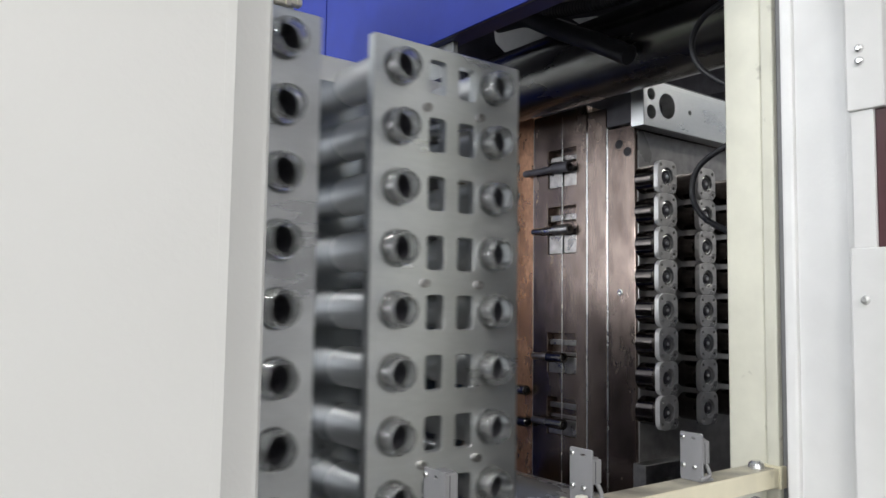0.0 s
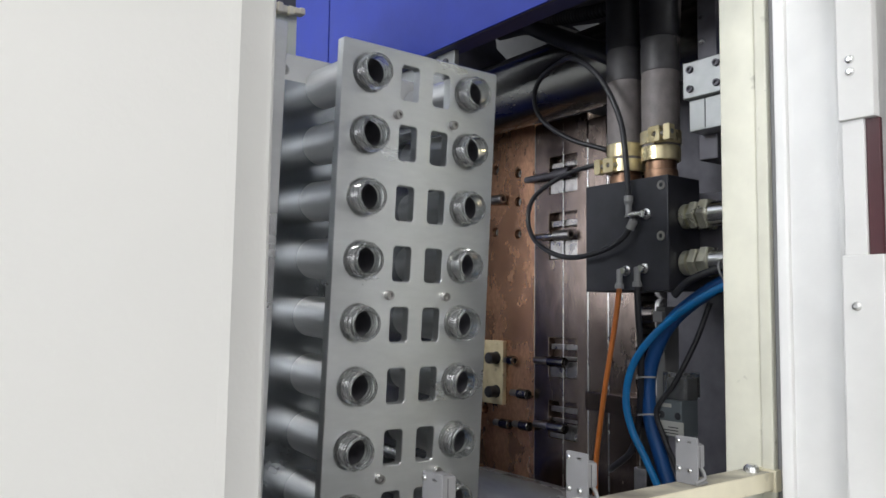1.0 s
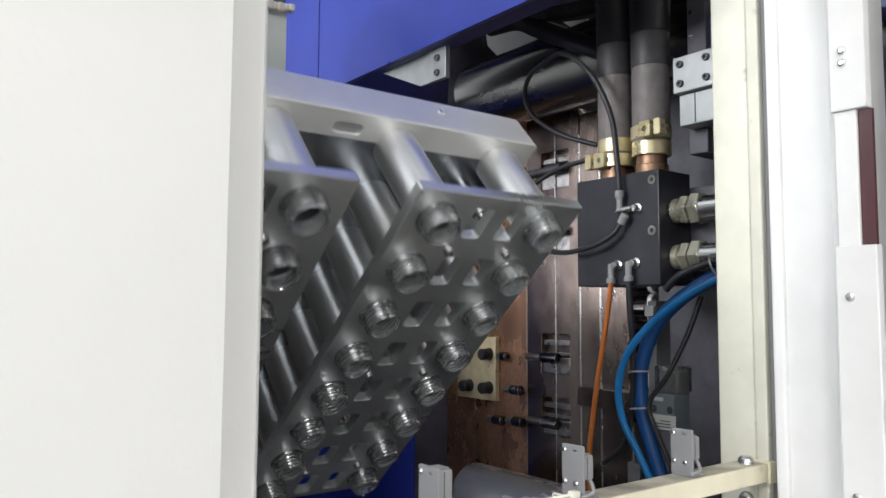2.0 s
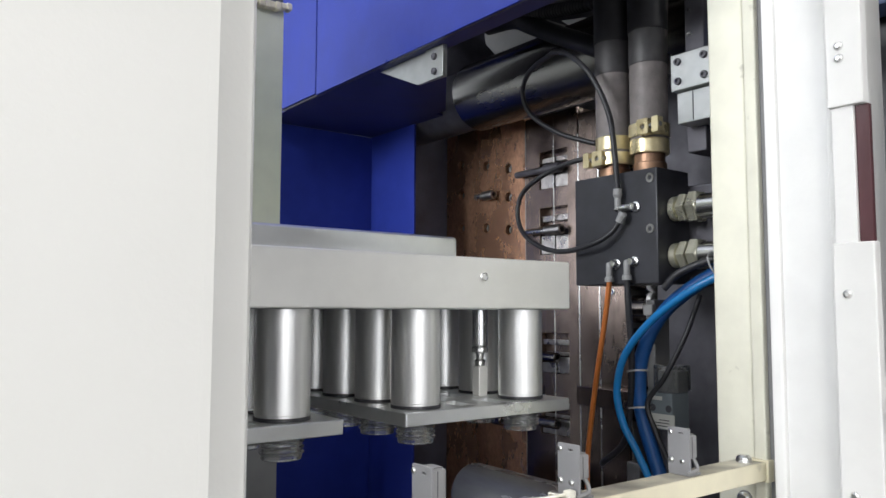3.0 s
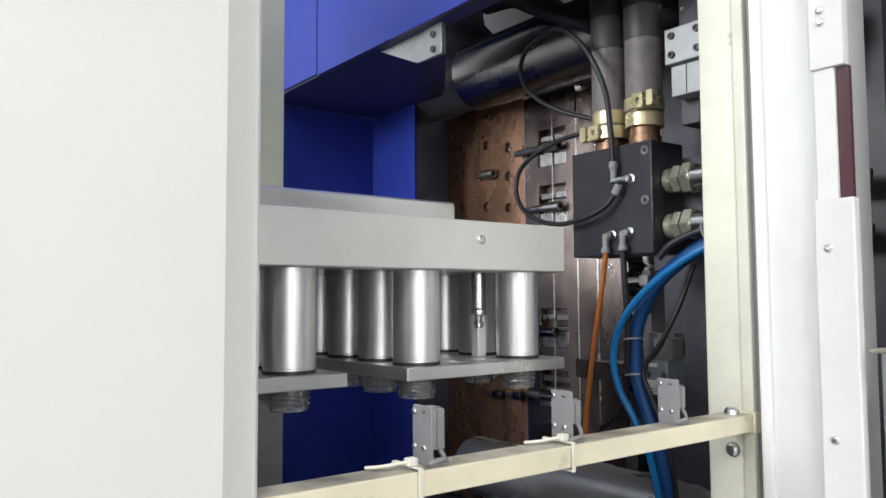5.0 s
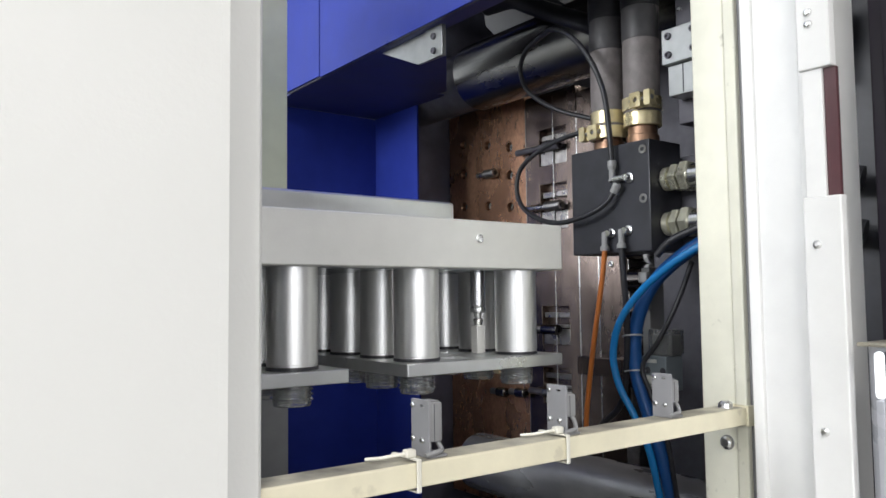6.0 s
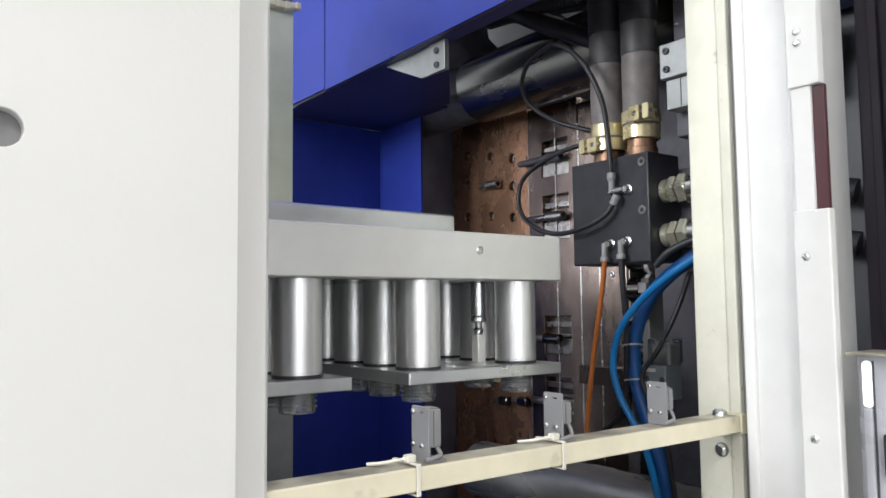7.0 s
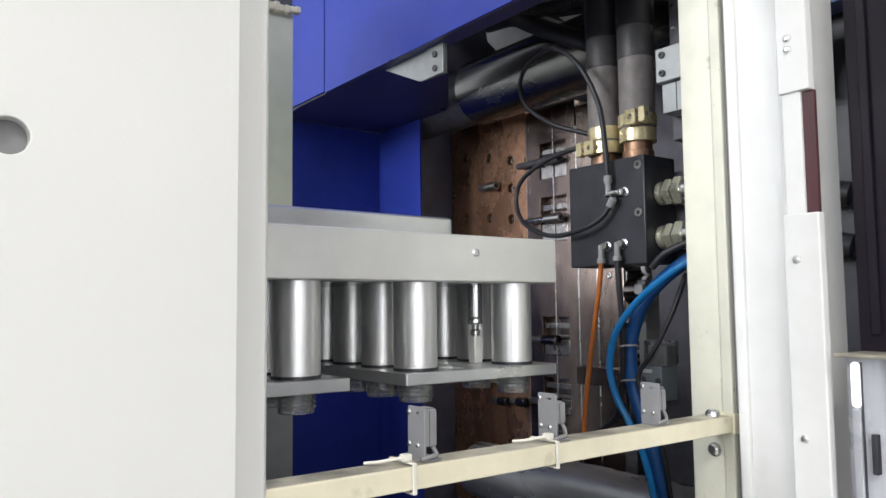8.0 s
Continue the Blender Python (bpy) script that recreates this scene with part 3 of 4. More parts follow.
def platens():
    ob = holder("fixed_platen", (1.4, 1.55, 0.5), "dark grey cast fixed platen", "platen")
    part("body", box(bmesh.new(), 1.055, 2.2, 1.478, 1.76, 0.3, 2.38, 0.01, 2), PLATEN, ob)
    part("edge_slot", box(bmesh.new(), 1.0525, 1.0545, 1.52, 1.56, 1.30, 1.70, 0.001), BLACK, ob)
    frame_ob = holder("machine_frame", (1.5, 0.6, 0.0), "dark steel machine frame and drip floor", "machine frame", kind="structure")
    part("drip_floor", box(bmesh.new(), -0.9, 2.2, 0.47, 1.78, 0.50, 0.56), DARK, frame_ob)
    part("back_wall", box(bmesh.new(), 2.201, 2.25, -0.9, 1.83, 0.0, 1.15), PLATEN, frame_ob)
    part("end_wall", box(bmesh.new(), 0.62, 2.2, 1.781, 1.83, 0.0, 2.42), PLATEN, frame_ob)
    part("near_wall", box(bmesh.new(), 0.73, 2.2, -0.95, -0.90, 0.0, 1.9), PLATEN, frame_ob)
    # unseen roof, added to keep overhead light out of the clamp area
    part("unseen_far_roof", box(bmesh.new(), 0.731, 2.25, 0.446, 1.83, 2.426, 2.44), PLATEN, frame_ob)
    part("top_beam", box(bmesh.new(), 0.86, 1.15, 0.50, 1.15, 2.03, 2.10, 0.004), DARK, frame_ob)
    # made-up dark box, fills the dim gap above the mould
    part("dark_gap_filler", box(bmesh.new(), 1.26, 2.1, 1.0, 1.47, 1.802, 1.862, 0.003), DARK, frame_ob)
    part("inner_ceiling", box(bmesh.new(), 1.10, 1.90, 0.95, 1.47, 2.12, 2.14, 0.002), DARK, frame_ob)
    part("rear_upright", box(bmesh.new(), 1.62, 1.70, 0.95, 1.47, 1.90, 2.12, 0.002), DARK, frame_ob)
    return ob


platens()


def tie_bar(x, z, y_end, r, label, mat=BAR_STEEL):
    ob = holder("tie_bar", (x, 1.0, z - r), label, "tie bar", "machine tie bars")
    part("bar", rod(bmesh.new(), (x, -0.6, z), (x, y_end, z), r, seg=64), mat, ob)
    # bar carried on in dark colour, for the dim gap and to block light
    part("shank", rod(bmesh.new(), (x, y_end + 0.0035, z), (x, 1.477, z), r * 0.90, seg=48), DARK, ob, "added dark bar end that shades the bronze plate")
    part("end_face", lathe(bmesh.new(), [(0.0001, 0.003), (r * 0.8, 0.003), (r * 0.9, 0.0002)], (x, y_end, z), (0, 1, 0), 48), DARK, ob)
    return ob


tie_bar(1.070, 1.836, 1.246, 0.071, "thick polished steel tie bar along the clamp")
low = holder("tie_bar", (1.05, 0.5, 0.96), "thick polished steel tie bar low in the machine", "tie bar", "machine tie bars")
part("bar", lathe(bmesh.new(), [(0.052, 0.0), (0.056, 0.004), (0.057, 0.012), (0.057, 1.85)], (1.05, 1.245, 1.018), (0, -1, 0), 64), OILY_BAR, low)
part("end_face", lathe(bmesh.new(), [(0.0001, -0.004), (0.030, -0.004), (0.034, 0.0), (0.052, 0.0)], (1.05, 1.245, 1.018), (0, -1, 0), 64), DARK, low)


# ---------------------------------------------------------------- fixed mould half
SLOTS = [(1.674, 0.079), (1.547, 0.098), (1.298, 0.081), (1.173, 0.076)]


def fixed_mould():
    ob = holder("fixed_mould", (1.4, 1.2, 0.95), "stack of bronze-brown steel mould plates with latch slots", "injection mould")
    sx = 1.162
    holes = [("c", y, z, 0.0115) for y, z in ((1.420, 1.727), (1.330, 1.711), (1.254, 1.694), (1.418, 1.654), (1.254, 1.631), (1.418, 1.576), (1.330, 1.569), (1.254, 1.559), (1.36, 1.17), (1.42, 1.45), (1.33, 1.30))]
    bm = placed(holed((1.203, 1.474, 0.90, 1.80), holes, 0.03, 0.0010), Matrix.Translation((sx, 0, 0)) @ FACE_SIDE)
    part("backing_plate", bm, COPPER, ob, "rust-brown bronze backing plate with bolt holes")
    for h in holes[:8]:
        part("hole_bolt", lathe(bmesh.new(), [(0.0001, 0.004), (0.0035, 0.004), (0.0042, 0.009), (0.0076, 0.009), (0.0082, 0.007), (0.0082, 0.0)], (sx + 0.018, h[1], h[2]), (-1, 0, 0), 18), MOULD_GREY, ob)
    # coloured dark so the bolt holes look shaded
    part("backing_core", box(bmesh.new(), sx + 0.031, 1.9, 1.203, 1.474, 0.90, 1.80), DARK, ob)
    cut = [("r", 1.118, z, 0.081, h, 0.002) for z, h in SLOTS]
    bm = placed(holed((1.052, 1.199, 0.90, 1.79), cut, 0.018, 0.0010), Matrix.Translation((sx, 0, 0)) @ FACE_SIDE)
    part("latch_plate", bm, MOULD, ob, "brown steel plate with cut latch slots")
    part("latch_core", box(bmesh.new(), sx + 0.019, 1.9, 1.052, 1.199, 0.90, 1.79), MOULD, ob)
    # bright strips stand in for light caught by the plates' chamfered edges
    part("edge_glint", box(bmesh.new(), sx - 0.0008, sx + 0.001, 1.1150, 1.1175, 0.95, 1.78, 0.0006, 1), BRIGHT, ob)
    for y in (1.0500, 0.9985):
        part("edge_glint", box(bmesh.new(), sx + 0.0004, sx + 0.003, y - 0.0016, y + 0.0016, 0.92, 1.735), BRIGHT, ob)
    part("edge_glint", box(bmesh.new(), sx + 0.001, sx + 0.003, 1.1995, 1.2025, 0.92, 1.77), MOULD_GREY, ob)
    part("stripper_plate", box(bmesh.new(), sx, 1.9, 1.0005, 1.048, 0.90, 1.775, 0.0012), MOULD, ob)
    part("core_plate", box(bmesh.new(), sx, 1.9, 0.932, 0.9965, 0.90, 1.732, 0.0012), MOULD, ob)
    part("face_plate", box(bmesh.new(), sx + 0.006, 1.88, 0.9290, 0.9319, 0.94, 1.72, 0.001), FACE_STEEL, ob, "ground grey mould face")
    for y, z in ((0.949, 1.682), (0.969, 1.699)):
        part("plug", lathe(bmesh.new(), [(0.0001, 0.0004), (0.007, 0.0004), (0.0085, 0.0015), (0.0088, 0)], (sx, y, z), (-1, 0, 0), 20), INK_AND_SHADE, ob)
    part("plug", lathe(bmesh.new(), [(0.0001, 0.001), (0.004, 0.002), (0.006, 0.0015), (0.0062, 0)], (sx, 0.9665, 1.419), (-1, 0, 0), 18), BRIGHT, ob)
    # latch blocks that sit in the slots
    for z, h in SLOTS:
        for y0, y1, z0, z1, d in ((1.0805, 1.1165, -0.485, -0.10, 0.003), (1.1195, 1.1560, -0.485, -0.10, 0.003), (1.0805, 1.1560, -0.06, 0.02, 0.010), (1.0805, 1.1165, 0.20, 0.33, 0.006), (1.1195, 1.1560, 0.20, 0.33, 0.006)):
            part("latch_block", box(bmesh.new(), sx + d, sx + 0.018, y0, y1, z + z0 * h, z + z1 * h, 0.001), LATCH, ob)
    return ob


MOULD_OB = fixed_mould()


def guide_pins():
    """Oily socket-head bolts that lie along the mould's side, heads towards the operator."""
    # the bolt at z 1.672 is dark because its shadow is put in the colour
    for y0, y1, z, mat in ((1.215, 1.085, 1.672, DARK), (1.188, 1.083, 1.546, MOULD_GREY), (1.186, 1.098, 1.290, PIN_STEEL), (1.278, 1.248, 1.285, PIN_STEEL), (1.258, 1.205, 1.217, PIN_STEEL),
                           (1.186, 1.098, 1.160, PIN_STEEL), (1.250, 1.200, 1.152, PIN_STEEL), (1.312, 1.262, 1.148, PIN_STEEL), (1.350, 1.288, 1.640, MOULD_GREY)):
        x, length = 1.1495, y0 - y1
        head = min(0.045, length * 0.55)
        ob = holder("socket_bolt", (x, y0, z), "oily dark steel socket-head bolt along the mould side", "bolt", "bolts on the mould")
        part("shank", lathe(bmesh.new(), [(0.0001, 0.0), (0.0066, 0.0005), (0.0070, 0.002), (0.0070, length - head)], (x, y0, z), (0, -1, 0), 20), BRIGHT if mat is MOULD_GREY else (MOULD_GREY if z < 1.5 else mat), ob)
        part("head", lathe(bmesh.new(), [(0.0068, length - head), (0.0095, length - head), (0.0105, length - head + 0.001), (0.0105, length - 0.0015), (0.0095, length), (0.0060, length), (0.0056, length - 0.006), (0.0001, length - 0.006)], (x, y0, z), (0, -1, 0), 24), mat, ob)
        part("socket", lathe(bmesh.new(), [(0.0001, 0.0), (0.0056, 0.0)], (x, y1 + 0.0055, z), (0, -1, 0), 6), INK_AND_SHADE, ob)


guide_pins()


def yellow_plate():
    ob = holder("bumper_plate", (1.13, 1.34, 1.19), "pale yellow plate with four black rubber buffers", "buffer plate")
    part("plate", box(bmesh.new(), 1.150, 1.1615, 1.287, 1.42, 1.187, 1.326, 0.0015), YELLOWISH, ob)
    for y in (1.318, 1.385):
        for z in (1.288, 1.215):
            part("buffer", lathe(bmesh.new(), [(0.0001, 0.026), (0.010, 0.026), (0.0125, 0.023), (0.0125, 0.004), (0.014, 0.002), (0.014, 0.0)], (1.150, y - 0.01, z), (-1, 0, 0), 24), RUBBER_BLACK, ob, "black rubber buffer")
    return ob


yellow_plate()


def neck_insert():
    """Steel neck-ring insert: round body, flange with four flats and screws, bored middle with a core ring."""
    x, z, yf = 1.181, 1.627, 0.874
    ob = holder("neck_ring_insert", (x, 0.931, z), "polished steel neck-ring insert with four flange screws", "mould insert", "inserts on the mould face")
    part("body", lathe(bmesh.new(), [(0.020, -0.0440), (0.0265, -0.0440), (0.0270, -0.039), (0.0255, -0.036), (0.0255, 0.0)], (x, 0.9285, z), (0, 1, 0), 36), CORE_STEEL, ob)
    bm = placed(holed((x - 0.0265, x + 0.0265, z - 0.0292, z + 0.0292, 0.0140), [("c", x, z, 0.0172)] + [("c", x + a * 0.0178, z + b * 0.0198, 0.0036) for a in (-1, 1) for b in (-1, 1)], 0.010, 0.0008), Matrix.Translation((0, yf, 0)) @ FACE_NEAR)
    part("flange", bm, FLANGE, ob)
    # dark sheet stands in for the shade in the screw holes
    part("backing", box(bmesh.new(), x - 0.024, x + 0.024, yf + 0.0101, yf + 0.0112, z - 0.027, z + 0.027), DARK, ob)
    part("ring", lathe(bmesh.new(), [(0.0118, 0.012), (0.0118, 0.004), (0.0128, 0.003), (0.0150, 0.004), (0.0158, 0.011)], (x, yf, z), (0, 1, 0), 32), BRIGHT, ob)
    part("core", lathe(bmesh.new(), [(0.0001, 0.002), (0.0055, 0.002), (0.0075, 0.004), (0.0080, 0.0108)], (x, yf, z), (0, 1, 0), 24), DARK, ob)
    part("core_tip", lathe(bmesh.new(), [(0.0001, 0.0005), (0.0030, 0.0010), (0.0036, 0.002)], (x, yf, z), (0, 1, 0), 18), BRIGHT, ob)
    return ob


first_insert = neck_insert()
for col in range(3):
    for row in range(8):
        if col or row:
            copy_thing(first_insert, pose(1.181 + 0.1205 * col, 0.931, 1.627 - 0.06 * row))


def water_bar():
    ob = holder("water_manifold_bar", (1.4, 0.92, 1.722), "machined aluminium water manifold bar with dark ports", "manifold")
    holes = [("c", 1.217, 1.768, 0.0245), ("c", 1.170, 1.783, 0.0115), ("c", 1.170, 1.750, 0.0135), ("c", 1.287, 1.767, 0.005)]
    part("bar", placed(holed((1.149, 1.75, 1.7235, 1.803), holes, 0.03, 0.001), Matrix.Translation((0, 0.9, 0)) @ FACE_NEAR), ALU, ob)
    # dark block gives the ports their shaded depth by colour
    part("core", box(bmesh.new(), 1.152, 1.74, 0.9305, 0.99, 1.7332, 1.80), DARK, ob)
    screw(ob, (1.287, 0.912, 1.767), (0, -1, 0), 0.0048, 0.004, MOULD_GREY)
    holes = [("c", 1.20 + 0.021 * k, 1.8215, 0.0048) for k in range(16)]
    part("port_strip", placed(holed((1.185, 1.56, 1.8065, 1.836), holes, 0.006, 0.0006), Matrix.Translation((0, 0.955, 0)) @ FACE_NEAR), ALU, ob, "blue-grey strip with a row of ports")
    # same dark backing for the strip's row of ports
    part("strip_hole_shade", box(bmesh.new(), 1.186, 1.55, 0.9612, 0.99, 1.807, 1.835), DARK, ob)
    return ob


water_bar()


def lower_frame():
    ob = holder("lower_mould_block", (1.2, 0.9, 0.98), "bright-edged steel block low on the mould face", "mould block")
    part("block", placed(holed((1.1515, 1.30, 0.98, 1.113), [("c", 1.215, 1.058, 0.030)], 0.028, 0.0012), Matrix.Translation((0, 0.902, 0)) @ FACE_NEAR), MOULD_GREY, ob)
    # black sheet in place of the shade inside the round hole
    part("core", box(bmesh.new(), 1.155, 1.295, 0.9301, 0.9315, 0.985, 1.108), INK_AND_SHADE, ob)


lower_frame()

# ---------------------------------------------------------------- moving mould half with its hoses (built in the closed place)
def moving_mould():
    ob = holder("moving_mould", (1.2, 0.70, 0.95), "dark moving mould half carrying a black manifold block and hoses", "injection mould")
    part("mould_body", box(bmesh.new(), 1.165, 1.9, 0.60, 0.868, 0.90, 1.80, 0.002), DARK, ob)
    part("platen", box(bmesh.new(), 0.995, 2.0, 0.25, 0.598, 0.70, 2.0, 0.004), BLACK, ob, "blackened moving platen")
    part("carrier", box(bmesh.new(), 0.963, 1.163, 0.62, 0.80, 1.43, 1.56, 0.003), DARK, ob)
    part("guide_bar", box(bmesh.new(), 1.118, 1.158, 0.84, 1.020, 1.208, 1.243, 0.0015), MOULD, ob, "brown steel guide bar")
    fx = 0.889
    block = part("manifold_block", box(bmesh.new(), fx, fx + 0.072, 0.657, 0.8055, 1.4205, 1.5785, 0.0016), BLACK, ob, "black anodised water manifold block")
    for y, z in ((0.668, 1.565), (0.669, 1.495)):
        part("bolt", lathe(bmesh.new(), [(0.0001, -0.001), (0.0030, -0.001), (0.0034, 0.001), (0.0062, 0.001), (0.0068, 0.0003), (0.0068, -0.001)], (fx - 0.0002, y, z), (-1, 0, 0), 22), MOULD_GREY, block)
    # big water hoses with clamps
    for y, zc, lean in ((0.757, 1.606, 0.0), (0.6935, 1.616, 0.0)):
        x = fx + 0.034
        part("pipe_stub", lathe(bmesh.new(), [(0.020, -0.005), (0.0235, -0.004), (0.0235, 0.012), (0.0215, 0.013), (0.0215, 0.03)], (x, y, 1.579), (0, 0, 1), 32), PIPE, ob, "tarnished copper-coloured pipe stub")
        hose("water_hose", [(x, y, zc - 0.005), (x, y, 1.72), (x + 0.002, y - 0.001, 1.80), (x + 0.01, y - 0.003, 1.90), (x + 0.025, y - 0.008, 1.955)], 0.0268, RUBBER, ob, "thick grey rubber water hose")
        # two darker bands paint the cover's shadow onto the hose's upper end
        part("half_shade_band", lathe(bmesh.new(), [(0.0268, 0.0), (0.0274, 0.001), (0.0274, 0.05)], (x, y, 1.733), (0, 0, 1), 32), RUBBER_HALF_SHADE, ob, "hose band coloured for half shade")
        part("full_shade_band", lathe(bmesh.new(), [(0.0270, 0.0), (0.0285, 0.002), (0.0285, 0.17), (0.0270, 0.172)], (x, y, 1.781), (0, 0, 1), 32), RUBBER_BLACK, ob, "hose top coloured black for full shade")
        low = y > 0.72
        side = 1 if low else -1
        zb, zf = (zc - 0.010, zc + 0.012) if low else (zc + 0.012, zc - 0.012)
        part("ferrule", lathe(bmesh.new(), [(0.0235, 0.0), (0.0268, 0.0005), (0.0276, 0.0015), (0.0276, 0.0195), (0.0268, 0.021)], (x, y, zf), (0, 0, 1), 36), BRASS, ob, "yellow zinc-plated hose ferrule")
        clamp = part("hose_clamp", lathe(bmesh.new(), [(0.0272, 0.0), (0.0290, 0.0006), (0.0290, 0.0184), (0.0272, 0.019)], (x, y, zb), (0, 0, 1), 36), BRASS, ob, "yellow zinc-plated hose clamp")
        shift = 0.0 if low else -0.011
        for off, wide in ((side * 0.004 + shift, 0.009), (side * 0.025 + shift, 0.005)):
            holes = [("c", y + off, zb + 0.0095, 0.0042)] if wide > 0.006 else []
            bm = placed(holed((y + off - wide, y + off + wide, zb - 0.001, zb + 0.020, 0.0018), holes, 0.012, 0.0006), Matrix.Translation((x - 0.036, 0, 0)) @ FACE_SIDE)
            part("clamp_ear", bm, BRASS, clamp)
        bm = rod(bmesh.new(), (x - 0.0305, y + side * 0.031 + shift, zb + 0.0095), (x - 0.0305, y - side * 0.008 + shift, zb + 0.0095), 0.0036, seg=14)
        part("clamp_bolt", bm, MOULD_GREY, clamp)
    # brass couplings out of the block's end
    for z in (1.523, 1.459):
        x = fx + 0.036
        c = part("coupling", lathe(bmesh.new(), [(0.012, 0.0), (0.017, 0.001), (0.017, 0.010), (0.0125, 0.011), (0.0125, 0.016)], (x, 0.6565, z), (0, -1, 0), 28), NICKEL_BRASS, ob, "pale brass hose coupling")
        for d0, d1, r in ((0.014, 0.026, 0.0205), (0.030, 0.044, 0.0225)):
            part("hex_nut", lathe(bmesh.new(), [(0.010, d0), (r - 0.002, d0), (r, d0 + 0.002), (r, d1 - 0.002), (r - 0.002, d1), (0.010, d1)], (x, 0.6565, z), (0, -1, 0), 6), NICKEL_BRASS, c)
        part("ferrule", lathe(bmesh.new(), [(0.0155, 0.044), (0.0165, 0.046), (0.0165, 0.075), (0.0155, 0.076)], (x, 0.6565, z), (0, -1, 0), 28), STEEL, c, "crimped steel ferrule")
        hose("coupled_hose", [(x, 0.585, z), (x, 0.54, z - 0.002), (x + 0.01, 0.48, z - 0.01), (x + 0.03, 0.40, z - 0.03)], 0.0150, RUBBER_BLACK, ob, "black rubber hose")
    # small push-in fittings and thin air tubes on the front of the block
    for y, z, kind in ((0.692, 1.527, "up"), (0.727, 1.449, "down"), (0.696, 1.451, "down")):
        f = part("air_fitting", lathe(bmesh.new(), [(0.0001, 0.012), (0.0045, 0.012), (0.0050, 0.011), (0.0050, 0.004), (0.0075, 0.003), (0.0075, 0.0)], (fx, y, z), (-1, 0, 0), 20), BRIGHT, ob, "nickel push-in air fitting")
        if kind == "down":
            part("elbow", lathe(bmesh.new(), [(0.0001, 0.004), (0.0040, 0.003), (0.0044, 0.0), (0.0044, -0.016), (0.0065, -0.018), (0.0068, -0.024), (0.0030, -0.024)], (fx - 0.010, y + 0.006, z - 0.001), (0, 0, 1), 20), GREY_LIGHT, f)
        else:
            part("elbow", lathe(bmesh.new(), [(0.0062, 0.030), (0.0066, 0.022), (0.0045, 0.0165), (0.0045, 0.003), (0.0062, 0.000)], (fx - 0.010, y + 0.024, z - 0.003), (0, 0, 1), 20), GREY_LIGHT, f)
            part("tee", lathe(bmesh.new(), [(0.0001, 0.0), (0.0046, 0.001), (0.0046, 0.026), (0.0001, 0.027)], (fx - 0.010, y, z), (0, 1, -0.05), 18), BRIGHT, f)
            part("tee_end", lathe(bmesh.new(), [(0.0062, -0.004), (0.0062, 0.008), (0.0045, 0.011)], (fx - 0.012, y + 0.018, z - 0.0165), (0, -0.5, 0.8), 18), GREY_LIGHT, f)
    x = fx - 0.010
    hose("air_tube", [(x, 0.716, 1.552), (x - 0.002, 0.718, 1.60), (x - 0.006, 0.724, 1.66), (x - 0.014, 0.745, 1.715), (x - 0.018, 0.775, 1.752), (x - 0.012, 0.815, 1.776), (x + 0.01, 0.86, 1.785),
                      (x + 0.03, 0.925, 1.778), (x + 0.045, 0.955, 1.752), (x + 0.055, 0.945, 1.715), (x + 0.065, 0.89, 1.675), (x + 0.085, 0.83, 1.65)], 0.0041, RUBBER_BLACK, ob, "thin glossy black air tube")
    hose("air_tube", [(x - 0.002, 0.713, 1.507), (x - 0.006, 0.725, 1.492), (x - 0.012, 0.755, 1.478), (x - 0.012, 0.81, 1.471), (x - 0.005, 0.865, 1.482), (x + 0.006, 0.915, 1.508),
                      (x + 0.012, 0.934, 1.543), (x + 0.014, 0.920, 1.578), (x + 0.016, 0.86, 1.603), (x + 0.02, 0.80, 1.612), (x + 0.045, 0.77, 1.617)], 0.0039, RUBBER_BLACK, ob, "thin glossy black air tube")
    hose("air_tube", [(x, 0.733, 1.425), (x + 0.002, 0.742, 1.38), (x + 0.004, 0.754, 1.33), (x + 0.006, 0.766, 1.28), (x + 0.008, 0.778, 1.22), (x + 0.012, 0.788, 1.175), (x + 0.020, 0.797, 1.125)], 0.0038, ORANGE_TUBE, ob, "orange air tube")
    hose("air_tube", [(x, 0.702, 1.427), (x + 0.004, 0.703, 1.38), (x + 0.012, 0.706, 1.33), (x + 0.02, 0.715, 1.26), (x + 0.03, 0.735, 1.20), (x + 0.04, 0.78, 1.165), (x + 0.08, 0.82, 1.15)], 0.0046, RUBBER_BLACK, ob, "black air tube")
    # blue tubes
    hose("blue_tube", [(fx + 0.03, 0.50, 1.455), (fx + 0.015, 0.56, 1.434), (fx + 0.004, 0.61, 1.410), (fx - 0.004, 0.665, 1.372), (fx - 0.008, 0.708, 1.325), (fx - 0.008, 0.724, 1.275), (fx - 0.004, 0.718, 1.23), (fx + 0.004, 0.700, 1.19), (fx + 0.014, 0.682, 1.14), (fx + 0.03, 0.675, 1.06)], 0.0052, BLUE_TUBE, ob, "bright blue air tube")
    hose("navy_hose", [(fx + 0.06, 0.50, 1.465), (fx + 0.045, 0.56, 1.447), (fx + 0.035, 0.62, 1.420), (fx + 0.025, 0.675, 1.375), (fx + 0.02, 0.704, 1.315), (fx + 0.02, 0.706, 1.25), (fx + 0.024, 0.690, 1.19), (fx + 0.03, 0.672, 1.13), (fx + 0.04, 0.66, 1.05)], 0.0100, NAVY_TUBE, ob, "thick navy blue hose")
    hose("cable", [(fx + 0.05, 0.52, 1.475), (fx + 0.03, 0.58, 1.455), (fx + 0.012, 0.63, 1.435), (fx + 0.008, 0.655, 1.414)], 0.0052, RUBBER_BLACK, ob, "black cable")
